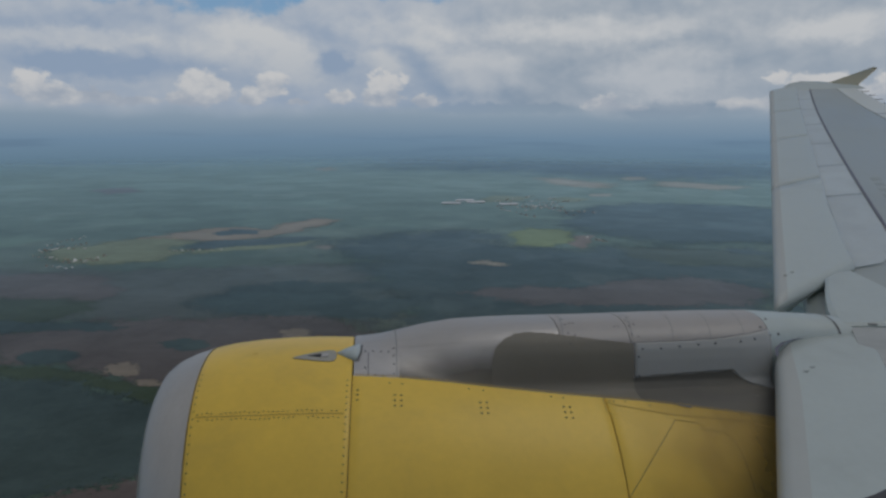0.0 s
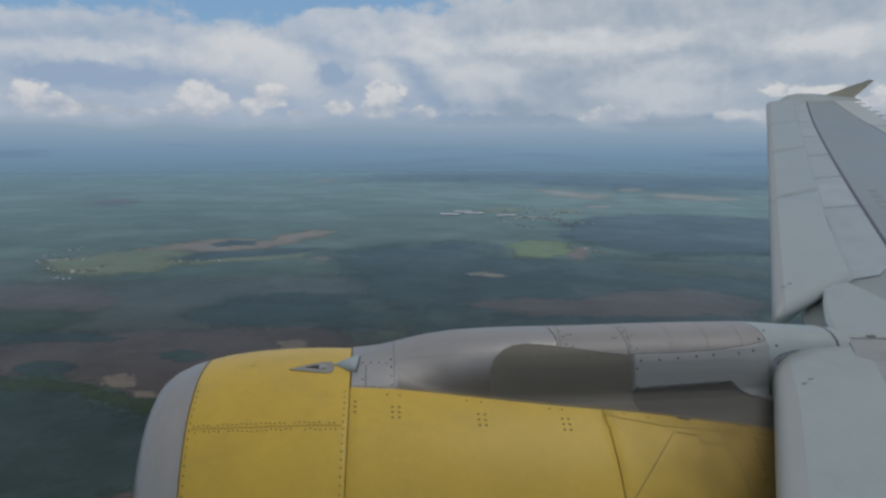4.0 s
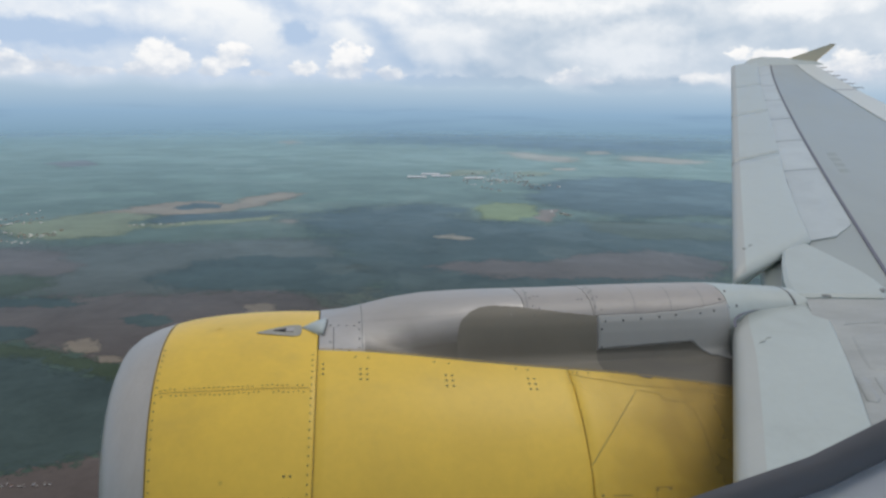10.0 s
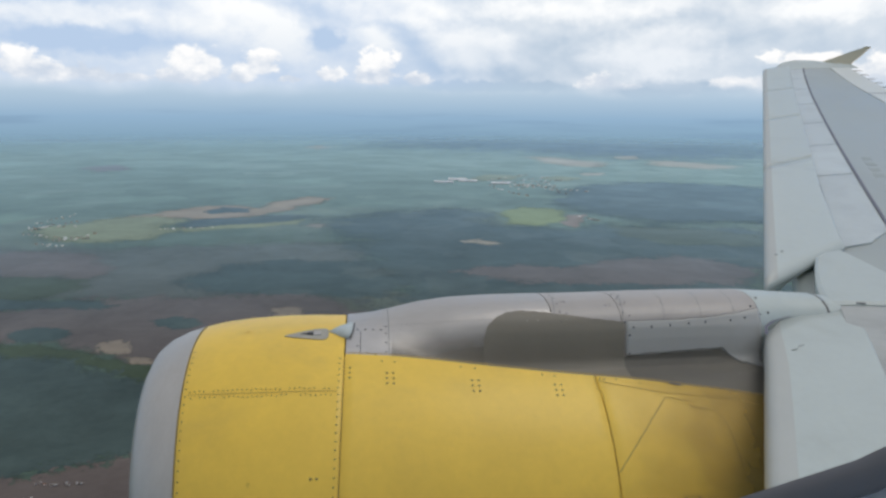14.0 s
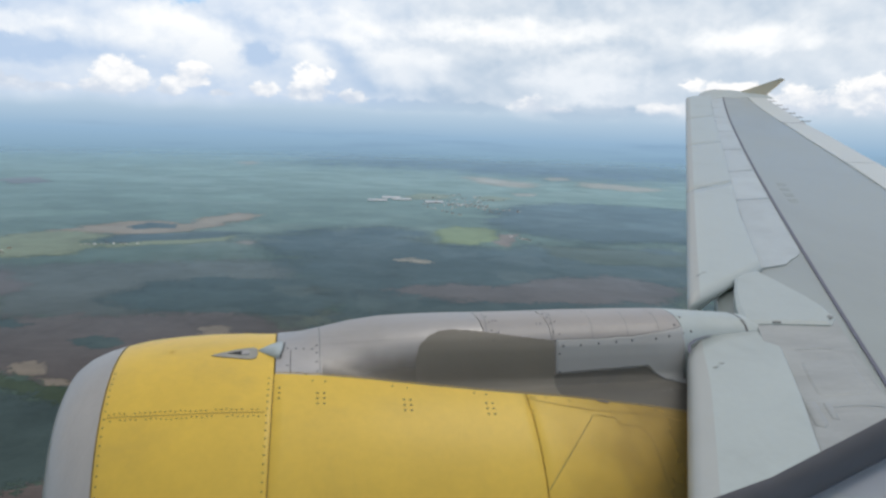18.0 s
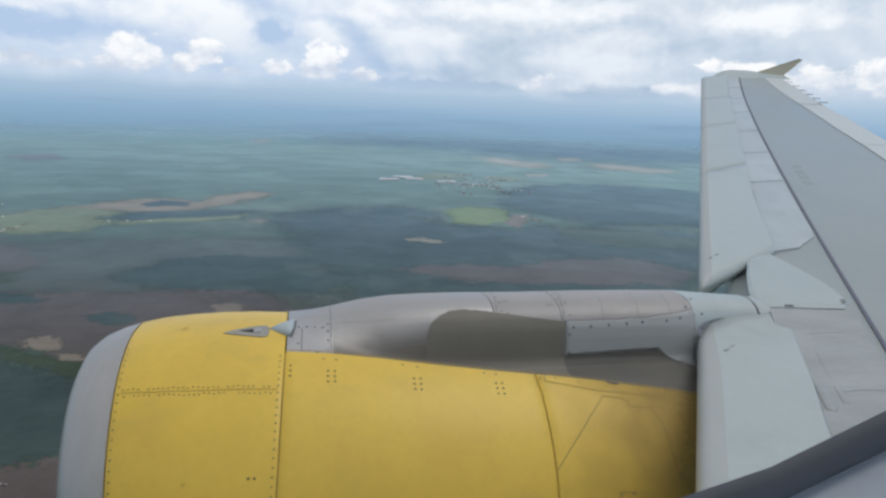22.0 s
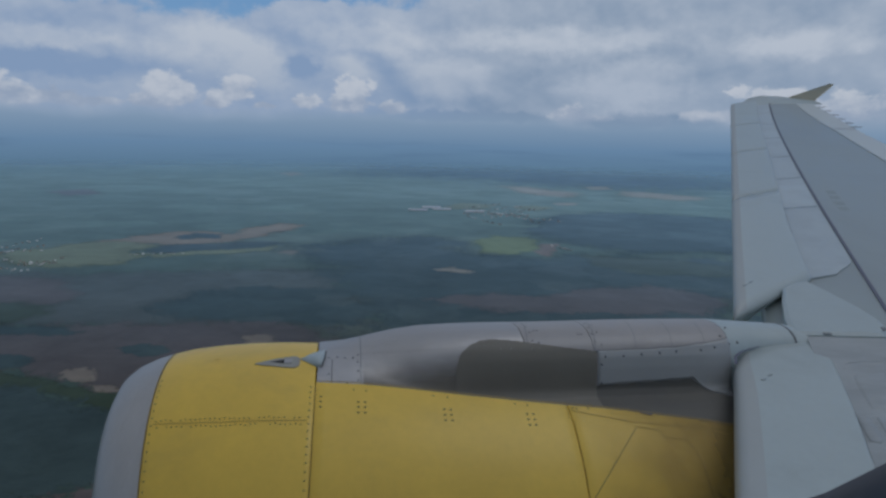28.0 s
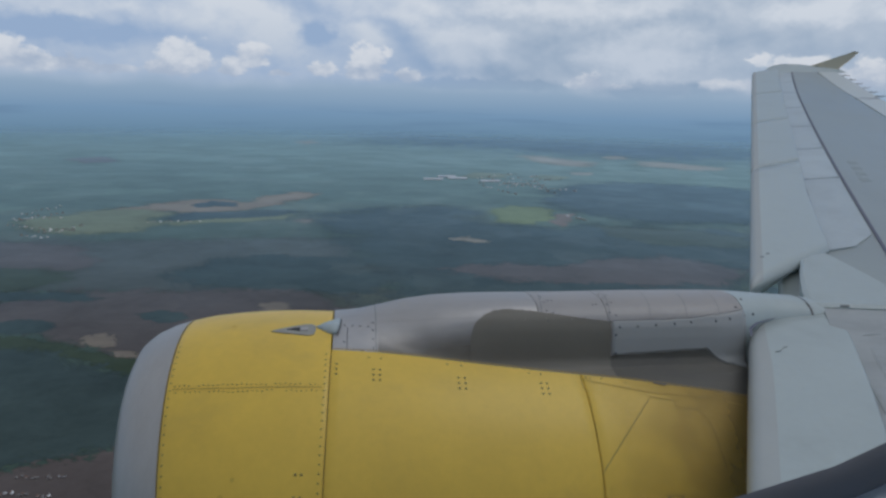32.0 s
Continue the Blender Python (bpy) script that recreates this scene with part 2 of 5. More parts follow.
# ---------------------------------------------------------------- materials
def material(name, color, rough=0.5, metal=0.0, coat=0.0, spread=0.12, grain=6.0, fine=90.0, bump=0.0, streak=(1, 1, 1), dirt=None, dirt_at=(0.55, 0.75), spec=0.5, vary=0.0):
    """A surface with broad and fine colour variation, optional dirt patches and relief; object coordinates in metres."""
    mat = bpy.data.materials.new(name)
    mat.use_nodes = True
    g = Graph(mat.node_tree)
    co = g.node("ShaderNodeTexCoord").outputs["Object"]
    mp = g.node("ShaderNodeMapping")
    g.put(mp.inputs["Vector"], co)
    mp.inputs["Scale"].default_value = streak
    v = mp.outputs[0]
    broad = g.noise(v, grain, 4.0, 0.6)
    small = g.noise(v, fine, 3.0, 0.6)
    f = g.m("ADD", g.m("MULTIPLY", g.m("SUBTRACT", broad, 0.5), 2 * spread), g.m("MULTIPLY", g.m("SUBTRACT", small, 0.5), spread))
    if vary:
        f = g.m("ADD", f, g.m("MULTIPLY", g.m("SUBTRACT", g.node("ShaderNodeObjectInfo").outputs["Random"], 0.5), vary))
    val = g.m("ADD", 1.0, f)
    tone = g.vec(val, val, val)
    col = g.mix(1.0, color, tone, "MULTIPLY")
    if dirt:
        spots = g.noise(v, grain * 0.6, 6.0, 0.65, 0.4)
        col = g.mix(g.ramp(spots, dirt_at[0], dirt_at[1], 0.0, 0.55), col, dirt)
    b = g.node("ShaderNodeBsdfPrincipled")
    g.put(b.inputs["Base Color"], col)
    b.inputs["Metallic"].default_value = metal
    b.inputs["Specular IOR Level"].default_value = spec
    b.inputs["Coat Weight"].default_value = coat
    b.inputs["Coat Roughness"].default_value = 0.28
    g.put(b.inputs["Roughness"], g.m("ADD", rough, g.m("MULTIPLY", g.m("SUBTRACT", broad, 0.5), 0.18)))
    if bump:
        bn = g.node("ShaderNodeBump")
        bn.inputs["Strength"].default_value = bump
        bn.inputs["Distance"].default_value = 0.004
        g.put(bn.inputs["Height"], g.m("ADD", broad, g.m("MULTIPLY", small, 0.3)))
        g.put(b.inputs["Normal"], bn.outputs[0])
    out = g.node("ShaderNodeOutputMaterial")
    g.tree.links.new(b.outputs[0], out.inputs[0])
    return mat


YELLOW = material("yellow_paint", (0.84, 0.56, 0.075), 0.5, coat=0.2, spec=0.4, spread=0.12, grain=2.6, fine=26, bump=0.08, dirt=(0.56, 0.39, 0.085), dirt_at=(0.46, 0.8))
YELLOW_PALE = material("fence_paint", (0.66, 0.585, 0.43), 0.6, spread=0.08, grain=2.0)
LIP = material("bare_lip_metal", (0.475, 0.46, 0.445), 0.45, metal=0.35, spread=0.14, grain=3.0, fine=34, streak=(3, 1, 1), dirt=(0.42, 0.40, 0.38), dirt_at=(0.45, 0.7))
SILVER = material("brushed_silver_skin", (0.46, 0.443, 0.43), 0.42, metal=0.5, spread=0.16, grain=3.0, fine=40, streak=(0.4, 1, 2.0), dirt=(0.40, 0.37, 0.35), dirt_at=(0.42, 0.75))
PYLON_GREY = material("pylon_grey_paint", (0.39, 0.366, 0.352), 0.42, spread=0.12, grain=4.0, dirt=(0.31, 0.285, 0.27), dirt_at=(0.5, 0.75))
PYLON_DARK = material("heat_dark_panel", (0.208, 0.190, 0.155), 0.6, spread=0.12, grain=4.0)
SOOTY_SHADED = material("sooty_shaded_steel", (0.132, 0.124, 0.105), 0.65, spread=0.22, grain=6.0, streak=(0.5, 1, 1.5), dirt=(0.10, 0.096, 0.09), dirt_at=(0.4, 0.7))
PYLON_DEEP = material("shaded_steel", (0.20, 0.20, 0.20), 0.6, spread=0.1, grain=4.0)
PALE = material("pale_grey_paint", (0.472, 0.532, 0.527), 0.38, spread=0.07, grain=3.0, fine=24, dirt=(0.37, 0.415, 0.405), dirt_at=(0.5, 0.8), vary=0.05)
WING_GREY = material("wing_grey_paint", (0.352, 0.395, 0.388), 0.36, spread=0.07, grain=0.9, fine=10, streak=(1, 0.5, 1), dirt=(0.295, 0.325, 0.325), dirt_at=(0.45, 0.75))
PANEL_GREY = material("leading_panel_grey", (0.505, 0.562, 0.578), 0.40, spread=0.12, grain=2.6, fine=22, dirt=(0.40, 0.445, 0.46), dirt_at=(0.45, 0.66), vary=0.08)
INBOARD_GREY = material("worn_inboard_grey", (0.40, 0.425, 0.425), 0.45, spread=0.16, grain=7.0, fine=45, streak=(0.5, 1.6, 1), dirt=(0.31, 0.325, 0.33), dirt_at=(0.42, 0.66))
FLAP_GREY = material("flap_pale_paint", (0.61, 0.65, 0.64), 0.45, spread=0.06, grain=1.2)
STRIPE = material("dark_sealant", (0.135, 0.14, 0.19), 0.6, spread=0.15, grain=3.0)
SEAM = material("seam_shadow_sealant", (0.33, 0.235, 0.075), 0.8, spread=0.25, grain=9.0)
SEAM_GREY = material("grey_seam_sealant", (0.15, 0.15, 0.155), 0.8, spread=0.25, grain=9.0)
RIVET = material("rivet_steel", (0.26, 0.19, 0.06), 0.6, spread=0.2, grain=30)
DARK = material("cavity_black", (0.03, 0.032, 0.036), 0.8, spread=0.2)
RUBBER = material("window_seal_rubber", (0.165, 0.162, 0.172), 0.7, spread=0.2, grain=40)
TRIM = material("cabin_plastic", (0.76, 0.77, 0.80), 0.5, spread=0.05, grain=20)
PANEL_SEAM = material("faded_joint", (0.25, 0.26, 0.26), 0.7, spread=0.2, grain=6)
STENCIL = material("faded_stencil", (0.335, 0.372, 0.366), 0.5, spread=0.2, grain=9)
FADED = material("worn_joint", (0.42, 0.455, 0.46), 0.7, spread=0.2, grain=6)
SIDE_GREY = material("side_panel_grey", (0.415, 0.42, 0.415), 0.5, spread=0.08, grain=4.0)
NOSE = material("bare_slat_nose", (0.45, 0.475, 0.465), 0.5, metal=0.12, spread=0.07, grain=5.0)


def soot_shade_film(name="soot_shade_film", along=0.34, upward=1.55, bias=0.62, tint=(0.235, 0.215, 0.18, 1), most=0.9):
    """Brown exhaust dirt and painted shade in one film, thick low down and thinning out upwards and forwards."""
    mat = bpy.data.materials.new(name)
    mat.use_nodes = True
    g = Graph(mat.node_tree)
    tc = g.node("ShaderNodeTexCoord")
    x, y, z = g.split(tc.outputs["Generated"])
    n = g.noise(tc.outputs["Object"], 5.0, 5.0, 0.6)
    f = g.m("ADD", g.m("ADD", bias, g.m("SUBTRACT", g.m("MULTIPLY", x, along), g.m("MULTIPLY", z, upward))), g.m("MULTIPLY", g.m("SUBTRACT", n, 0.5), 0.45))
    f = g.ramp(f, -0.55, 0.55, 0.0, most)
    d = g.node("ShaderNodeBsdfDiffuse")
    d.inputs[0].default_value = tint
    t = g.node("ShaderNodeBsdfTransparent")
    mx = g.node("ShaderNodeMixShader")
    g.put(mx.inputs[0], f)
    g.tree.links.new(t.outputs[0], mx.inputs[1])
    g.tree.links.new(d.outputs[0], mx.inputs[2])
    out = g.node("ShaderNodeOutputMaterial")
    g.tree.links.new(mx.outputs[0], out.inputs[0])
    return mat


SOOT_SHADE_FILM = soot_shade_film()
SCOOP_GREY = material("scoop_grey_paint", (0.35, 0.34, 0.30), 0.6, spread=0.2, grain=20)
GREASE = material("grease_film", (0.70, 0.465, 0.065), 0.6, spread=0.1, grain=20)
MARK = material("mark_paint", (0.10, 0.11, 0.12), 0.6, spread=0.3, grain=30)


# ---------------------------------------------------------------- mesh helpers
def mesh_object(name, verts, faces, mat, parent=None, label="", smooth=True):
    me = bpy.data.meshes.new(name)
    me.from_pydata([tuple(v) for v in verts], [], faces)
    bm = bmesh.new()
    bm.from_mesh(me)
    bmesh.ops.recalc_face_normals(bm, faces=bm.faces)
    bm.to_mesh(me)
    bm.free()
    me.materials.append(mat)
    if smooth:
        me.polygons.foreach_set("use_smooth", [True] * len(me.polygons))
    ob = new(name, me)
    if parent:
        ob.parent = parent
    if label:
        tagged(ob, label)
    return ob


def thing(name, label, category, group="", kind=""):
    return tagged(new(name), label, category, group, kind)


def grid_mesh(rows, closed=False, base=0):
    """Faces of a grid of vertex rows of equal length."""
    n, faces = len(rows[0]), []
    for i in range(len(rows) - 1):
        for j in range(n if closed else n - 1):
            k = (j + 1) % n
            faces.append((base + i * n + j, base + i * n + k, base + (i + 1) * n + k, base + (i + 1) * n + j))
    return [v for r in rows for v in r], faces


def lerp_table(table, t):
    if t <= table[0][0]:
        (a, u), (b, v) = table[0], table[1]
    elif t >= table[-1][0]:
        (a, u), (b, v) = table[-2], table[-1]
    else:
        for (a, u), (b, v) in zip(table, table[1:]):
            if a <= t <= b:
                break
    return u + (v - u) * (t - a) / (b - a)


def ease(t):
    t = min(max(t, 0), 1)
    return t * t * (3 - 2 * t)


# ---------------------------------------------------------------- engine nacelle
# body of revolution about a slightly canted axis; angle 0 points to the cabin, 90 up
AX, LAT, UP = Vector((0.98997, 0.13250, -0.04870)), Vector((-0.1327, 0.9912, 0.0)), Vector((0.0482, 0.0065, 0.9988))
HUB = Vector((0.0, 4.05, -1.8335))
PROFILE = [(-1.66, 0.90), (-1.655, 0.955), (-1.63, 0.995), (-1.58, 1.035), (-1.50, 1.074), (-1.40, 1.107), (-1.30, 1.133), (-1.15, 1.157), (-1.0, 1.173),
           (-0.83, 1.184), (-0.65, 1.187), (-0.2, 1.187), (0.3, 1.180), (0.58, 1.172), (0.9, 1.162), (1.3, 1.135), (1.7, 1.09), (2.1, 1.03), (2.5, 0.95)]
CANT = -0.1365


def radius(x):
    return lerp_table(PROFILE, x)


def axis_point(x, lateral, height):
    """lateral: metres towards the cabin."""
    return HUB + AX * x - LAT * lateral + UP * height


def nac(x, deg, lift=0.0):
    r = radius(x) + lift
    h = r * math.sin(radians(deg))
    lean = (CANT * ease((-0.75 - x) / 0.6) - 0.05 * ease((-1.40 - x) / 0.2)) * (h - 1.1)
    return axis_point(x + lean, r * math.cos(radians(deg)), h)


def nac_skin(name, x0, x1, mat, parent, label="", d0=-180.0, d1=180.0, nx=24, nd=96, thick=0.012, d_top=None):
    """A shell of the nacelle between two stations, with rolled-in edges. d_top: upper angle as a function of x."""
    outer, inner = [], []
    stations = [x0, x0 + 0.004] + [x0 + (x1 - x0) * i / nx for i in range(1, nx)] + [x1 - 0.004, x1]
    nx = len(stations) - 1
    for i, x in enumerate(stations):
        top = d_top(x) if d_top else d1
        degs = [d0 + (top - d0) * j / nd for j in range(nd + 1)]
        e = 0.003 if i in (0, nx) else 0.0
        outer.append([nac(x, d, -e) for d in degs])
        inner.append([nac(x, d, -thick) for d in degs])
    v1, f1 = grid_mesh(outer)
    v2, f2 = grid_mesh(inner[::-1], base=len(v1))
    n = nd + 1
    verts, faces = v1 + v2, f1 + f2
    for a, b in ((0, nx), (nx, 0)):
        for j in range(nd):
            faces.append((a * n + j, a * n + j + 1, len(v1) + b * n + j + 1, len(v1) + b * n + j))
    return mesh_object(name, verts, faces, mat, parent, label)


def ribbon(name, pts, width, mat, parent, surf, label="", lift=0.0015):
    """A narrow strip along a line of surface coordinates; surf maps (u, v, lift) to the world."""
    dense = []
    for (a, b), (c, d) in zip(pts, pts[1:]):
        n = max(2, int(max(abs(c - a) / 0.06, abs(d - b) / 4.0)) + 1)
        dense += [(a + (c - a) * i / n, b + (d - b) * i / n) for i in range(n)]
    dense.append(pts[-1])
    mid = [surf(u, v, lift) for u, v in dense]
    nor = [(surf(u, v, lift + 0.01) - surf(u, v, lift)).normalized() for u, v in dense]
    rows = []
    for i, (p, nn) in enumerate(zip(mid, nor)):
        t = (mid[min(i + 1, len(mid) - 1)] - mid[max(i - 1, 0)]).normalized()
        s = nn.cross(t).normalized() * width / 2
        rows.append([p - s, p + s])
    v, f = grid_mesh(rows)
    return mesh_object(name, v, f, mat, parent, label)


def dots(name, pts, size, mat, parent, surf, label=""):
    """Low rivet heads, too small to pick apart."""
    verts, faces = [], []
    for u, w in pts:
        c = surf(u, w, 0.0005)
        n = (surf(u, w, 0.02) - surf(u, w, 0.0)).normalized()
        a = n.orthogonal().normalized()
        b = n.cross(a)
        k = len(verts)
        for ring, (r, h) in enumerate(((1.0, 0.0), (0.7, 0.0022))):
            for i in range(7):
                t = i * 2 * math.pi / 7
                verts.append(c + (a * math.cos(t) + b * math.sin(t)) * size * r + n * h)
        for i in range(7):
            j = (i + 1) % 7
            faces.append((k + i, k + j, k + 7 + j, k + 7 + i))
        faces.append(tuple(k + 7 + i for i in range(7)))
    ob = mesh_object(name, verts, faces, mat, parent, label)
    return tagged(ob, kind="stuff")


EDGE = [(-0.645, 65.9), (-0.429, 65.6), (-0.215, 64.4), (0.061, 62.7), (0.339, 61.3), (0.566, 60.6), (0.766, 60.0), (1.05, 58.8), (1.306, 57.9), (1.45, 57.2), (2.5, 52.0)]


def edge_angle(x):
    return lerp_table(EDGE, x)


nacelle = thing("engine_nacelle", "yellow jet engine nacelle with bare metal inlet lip", "engine")
# lip: rolled inward to the intake duct
rows = []
for x, r in [(-0.9, 0.80), (-1.2, 0.79), (-1.45, 0.80), (-1.58, 0.83), (-1.64, 0.865)]:
    rows.append([axis_point(x + CANT * (r * math.sin(radians(d)) - 1.1), r * math.cos(radians(d)), r * math.sin(radians(d))) for d in range(0, 360, 4)])
for x in (-1.66, -1.655, -1.645, -1.63, -1.61, -1.58, -1.54, -1.50, -1.45, -1.4055):
    rows.append([nac(x, d) for d in range(0, 360, 4)])
v, f = grid_mesh(rows, closed=True)
mesh_object("inlet_lip", v, f, LIP, nacelle, "dull bare metal inlet lip ring")
nac_skin("inlet_cowl", -1.402, -0.6515, YELLOW, nacelle, "yellow painted inlet cowl")
nac_skin("fan_cowl_door", -0.6485, 0.5785, YELLOW, nacelle, "yellow painted fan cowl door", d0=-88.0, d_top=edge_angle)
nac_skin("reverser_cowl", 0.5815, 2.4, YELLOW, nacelle, "yellow painted thrust reverser cowl", d0=-88.0, d_top=edge_angle, nx=30)
rows = []
for x in np.linspace(-0.6485, 2.4, 16):
    lo = 180 - edge_angle(x)
    rows.append([axis_point(x, radius(x) * math.cos(radians(lo + (272 - lo) * j / 30)), radius(x) * math.sin(radians(lo + (272 - lo) * j / 30))) for j in range(31)])
v, f = grid_mesh(rows)
mesh_object("outboard_cowl_door", v, f, YELLOW, nacelle)
rows = [[axis_point(x, r * math.cos(radians(d)), r * math.sin(radians(d))) for d in range(0, 360, 10)] for x, r in ((-0.9, 0.80), (-0.6, 0.82), (-0.6, 0.02))]
v, f = grid_mesh(rows, closed=True)
mesh_object("fan_face", v, f, DARK, nacelle, "dark fan face deep in the intake")
rows = [[axis_point(x, r * math.cos(radians(d)), r * math.sin(radians(d))) for d in range(0, 360, 10)] for x, r in ((0.0, 0.92), (2.0, 0.86), (2.38, 0.78), (2.38, 0.02))]
v, f = grid_mesh(rows, closed=True)
mesh_object("core_cowl", v, f, PYLON_DEEP, nacelle)

ribbon("lip_joint", [(-1.404, d) for d in range(-60, 131, 5)], 0.0035, SEAM, nacelle, nac)
ribbon("fan_cowl_joint", [(-0.65, d) for d in range(-80, 67, 4)], 0.0034, SEAM, nacelle, nac)
ribbon("horizontal_joint", [(-1.375, 54.7), (-1.237, 53.9), (-1.068, 53.5), (-0.872, 53.5), (-0.68, 53.6)], 0.003, SEAM, nacelle, nac)
ribbon("reverser_joint", [(0.571, 60.4), (0.568, 56.2), (0.590, 55.0), (0.583, 52.5), (0.582, 42.5), (0.581, 34.2), (0.573, 30.7), (0.57, -60)], 0.0022, SEAM, nacelle, nac)
ribbon("blocker_panel_joint", [(0.586, 35.1), (0.902, 54.3), (1.02, 53.7), (1.027, 51.7), (1.135, 51.4)], 0.0042, SEAM, nacelle, nac)
ribbon("blocker_panel_joint", [(1.135, 51.4), (1.173, 48.6), (1.185, 44.2), (1.19, 36.0)], 0.0035, SEAM, nacelle, nac)
ribbon("step_joint", [(0.577, 58.9), (0.641, 58.1), (0.886, 55.9), (1.295, 55.1), (1.404, 53.8)], 0.0035, SEAM, nacelle, nac)
ribbon("silver_edge_joint", [(x, edge_angle(x) + 0.3) for x in (-0.64, -0.43, -0.2, 0.06, 0.34, 0.566, 0.8, 1.05, 1.3, 1.6)], 0.006, SEAM, nacelle, nac, lift=0.004)

rnd = random.Random(4)
pts = []
for i in range(30):                                   # two rows beside the horizontal joint
    x = -1.365 + i * 0.0225
    a = lerp_table([(-1.375, 54.7), (-1.237, 53.9), (-1.068, 53.5), (-0.70, 53.6)], x)
    if rnd.random() < 0.88:
        pts.append((x, a + 0.95 + rnd.uniform(-0.2, 0.2)))
    if rnd.random() < 0.88:
        pts.append((x + 0.008, a - 0.95 + rnd.uniform(-0.2, 0.2)))
dots("seam_rivets", pts, 0.0040, RIVET, nacelle, nac)
dots("lip_rivets", [(-1.385, d * 2.3 - 10) for d in range(36)], 0.0044, RIVET, nacelle, nac)
dots("cowl_rivets", [(-0.672, d * 1.9 - 10) for d in range(40)], 0.0045, RIVET, nacelle, nac)
pts = []
for x0, a0 in ((-0.448, 59.3), (-0.044, 57.6), (0.359, 57.0)):  # groups of fasteners
    for i in range(2):
        for j in range(3):
            pts.append((x0 + 0.031 * i, a0 - 1.6 * j))
pts += [(-0.622, 60.8), (-0.622, 59.2), (-0.622, 57.6), (-0.768, 33.5), (-0.743, 33.5), (-0.768, 29.0), (-0.743, 29.0)]
dots("latch_bolts", pts, 0.0065, RIVET, nacelle, nac)


# small flush intake scoop in the inlet cowl: recessed triangular ramp with a pale surround
def scoop():
    shape = [(0.0, 0.0), (0.1, 0.6), (0.25, 1.25), (0.45, 2.0), (0.65, 2.7), (0.8, 3.1), (0.9, 3.1), (0.96, 2.6), (0.99, 1.6), (1.0, 0.0)]
    outline = [(-0.952 + 0.218 * u, 74.1 + 1.1 * u + w) for u, w in shape] + [(-0.952 + 0.218 * u, 74.1 + 1.1 * u - w) for u, w in shape[-2:0:-1]]
    verts = [nac(x, d, 0.004) for x, d in outline] + [nac(x, d, -0.004) for x, d in outline]
    n = len(outline)
    faces = [tuple(range(n))] + [(i, (i + 1) % n, n + (i + 1) % n, n + i) for i in range(n)]
    plate = mesh_object("scoop_surround", verts, faces, SCOOP_GREY, nacelle, "grey scoop surround", smooth=False)
    tri = [(-0.876, 74.75), (-0.812, 75.8), (-0.812, 74.1)]
    verts = [nac(x, d, 0.0065) for x, d in tri] + [nac(x, d, 0.003) for x, d in tri]
    mesh_object("scoop_mouth", verts, [(0, 1, 2), (0, 1, 4, 3), (1, 2, 5, 4), (2, 0, 3, 5)], DARK, nacelle, "dark scoop mouth", smooth=False)
    ridge = [(-0.810, 76.0, 0.006), (-0.810, 73.9, 0.006), (-0.775, 74.2, 0.0075), (-0.775, 76.2, 0.0075)]
    verts = [nac(x, d, h) for x, d, h in ridge] + [nac(x, d, -0.004) for x, d, h in ridge]
    mesh_object("scoop_ridge", verts, [(0, 1, 2, 3), (0, 1, 5, 4), (1, 2, 6, 5), (2, 3, 7, 6), (3, 0, 4, 7)], SILVER, nacelle, smooth=False)


scoop()
# brown soot; its gradient also paints the cowl's shade towards the wing
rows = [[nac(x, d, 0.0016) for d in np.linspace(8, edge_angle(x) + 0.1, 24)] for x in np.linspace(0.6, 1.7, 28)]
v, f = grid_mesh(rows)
mesh_object("soot_stain", v, f, soot_shade_film("cowl_soot_shade", 1.15, 0.0, -0.46, (0.35, 0.262, 0.12, 1), 0.72), nacelle, "smoky brown soot film with shade towards the wing in its colour")
# placards, access cover and stains on the lower cowl
for d in (28.6, 27.6, 26.8):
    ribbon("placard_bar", [(0.665, d), (0.755, d)], 0.0045, SEAM, nacelle, nac)
ribbon("access_cover_joint", [(0.955, 30.2), (0.872, 30.2), (0.868, 24.0)], 0.0032, SEAM, nacelle, nac)
dots("cover_bolts", [(0.617, 28.6), (0.881, 29.7), (0.876, 26.9), (0.944, 29.9)], 0.0065, RIVET, nacelle, nac)
ribbon("drain_slot", [(0.950, 59.1), (1.015, 58.6)], 0.010, SEAM_GREY, nacelle, nac, lift=0.004)
dots("edge_bolts", [(0.60, 59.6), (0.62, 59.4), (0.68, 59.5), (0.80, 58.6)], 0.0055, RIVET, nacelle, nac)
dots("upper_bolts", [(-0.47, 63.4), (-0.41, 63.2), (-0.09, 62.0), (-0.02, 61.6), (0.31, 60.2), (0.37, 59.9)], 0.005, RIVET, nacelle, nac)
rnd_stain = random.Random(8)
for i in range(4):
    cx, cd = rnd_stain.uniform(-1.15, -0.74), rnd_stain.uniform(20, 33)
    a, b = rnd_stain.uniform(0.010, 0.024), rnd_stain.uniform(0.3, 0.6)
    blot = [(cx + a * math.cos(t) * rnd_stain.uniform(0.7, 1.2), cd + b * math.sin(t) * rnd_stain.uniform(0.7, 1.2)) for t in np.linspace(0, 5.7, 10)]
    mesh_object("grease_spot", [nac(x, d, 0.0012) for x, d in blot], [tuple(range(10))], GREASE, nacelle, smooth=False)
mark = [(-1.16, 77.6), (-1.14, 78.4), (-1.12, 78.1), (-1.14, 77.4)]
mesh_object("scuff_mark", [nac(x, d, 0.004) for x, d in mark], [(0, 1, 2, 3)], GREASE, nacelle, smooth=False)

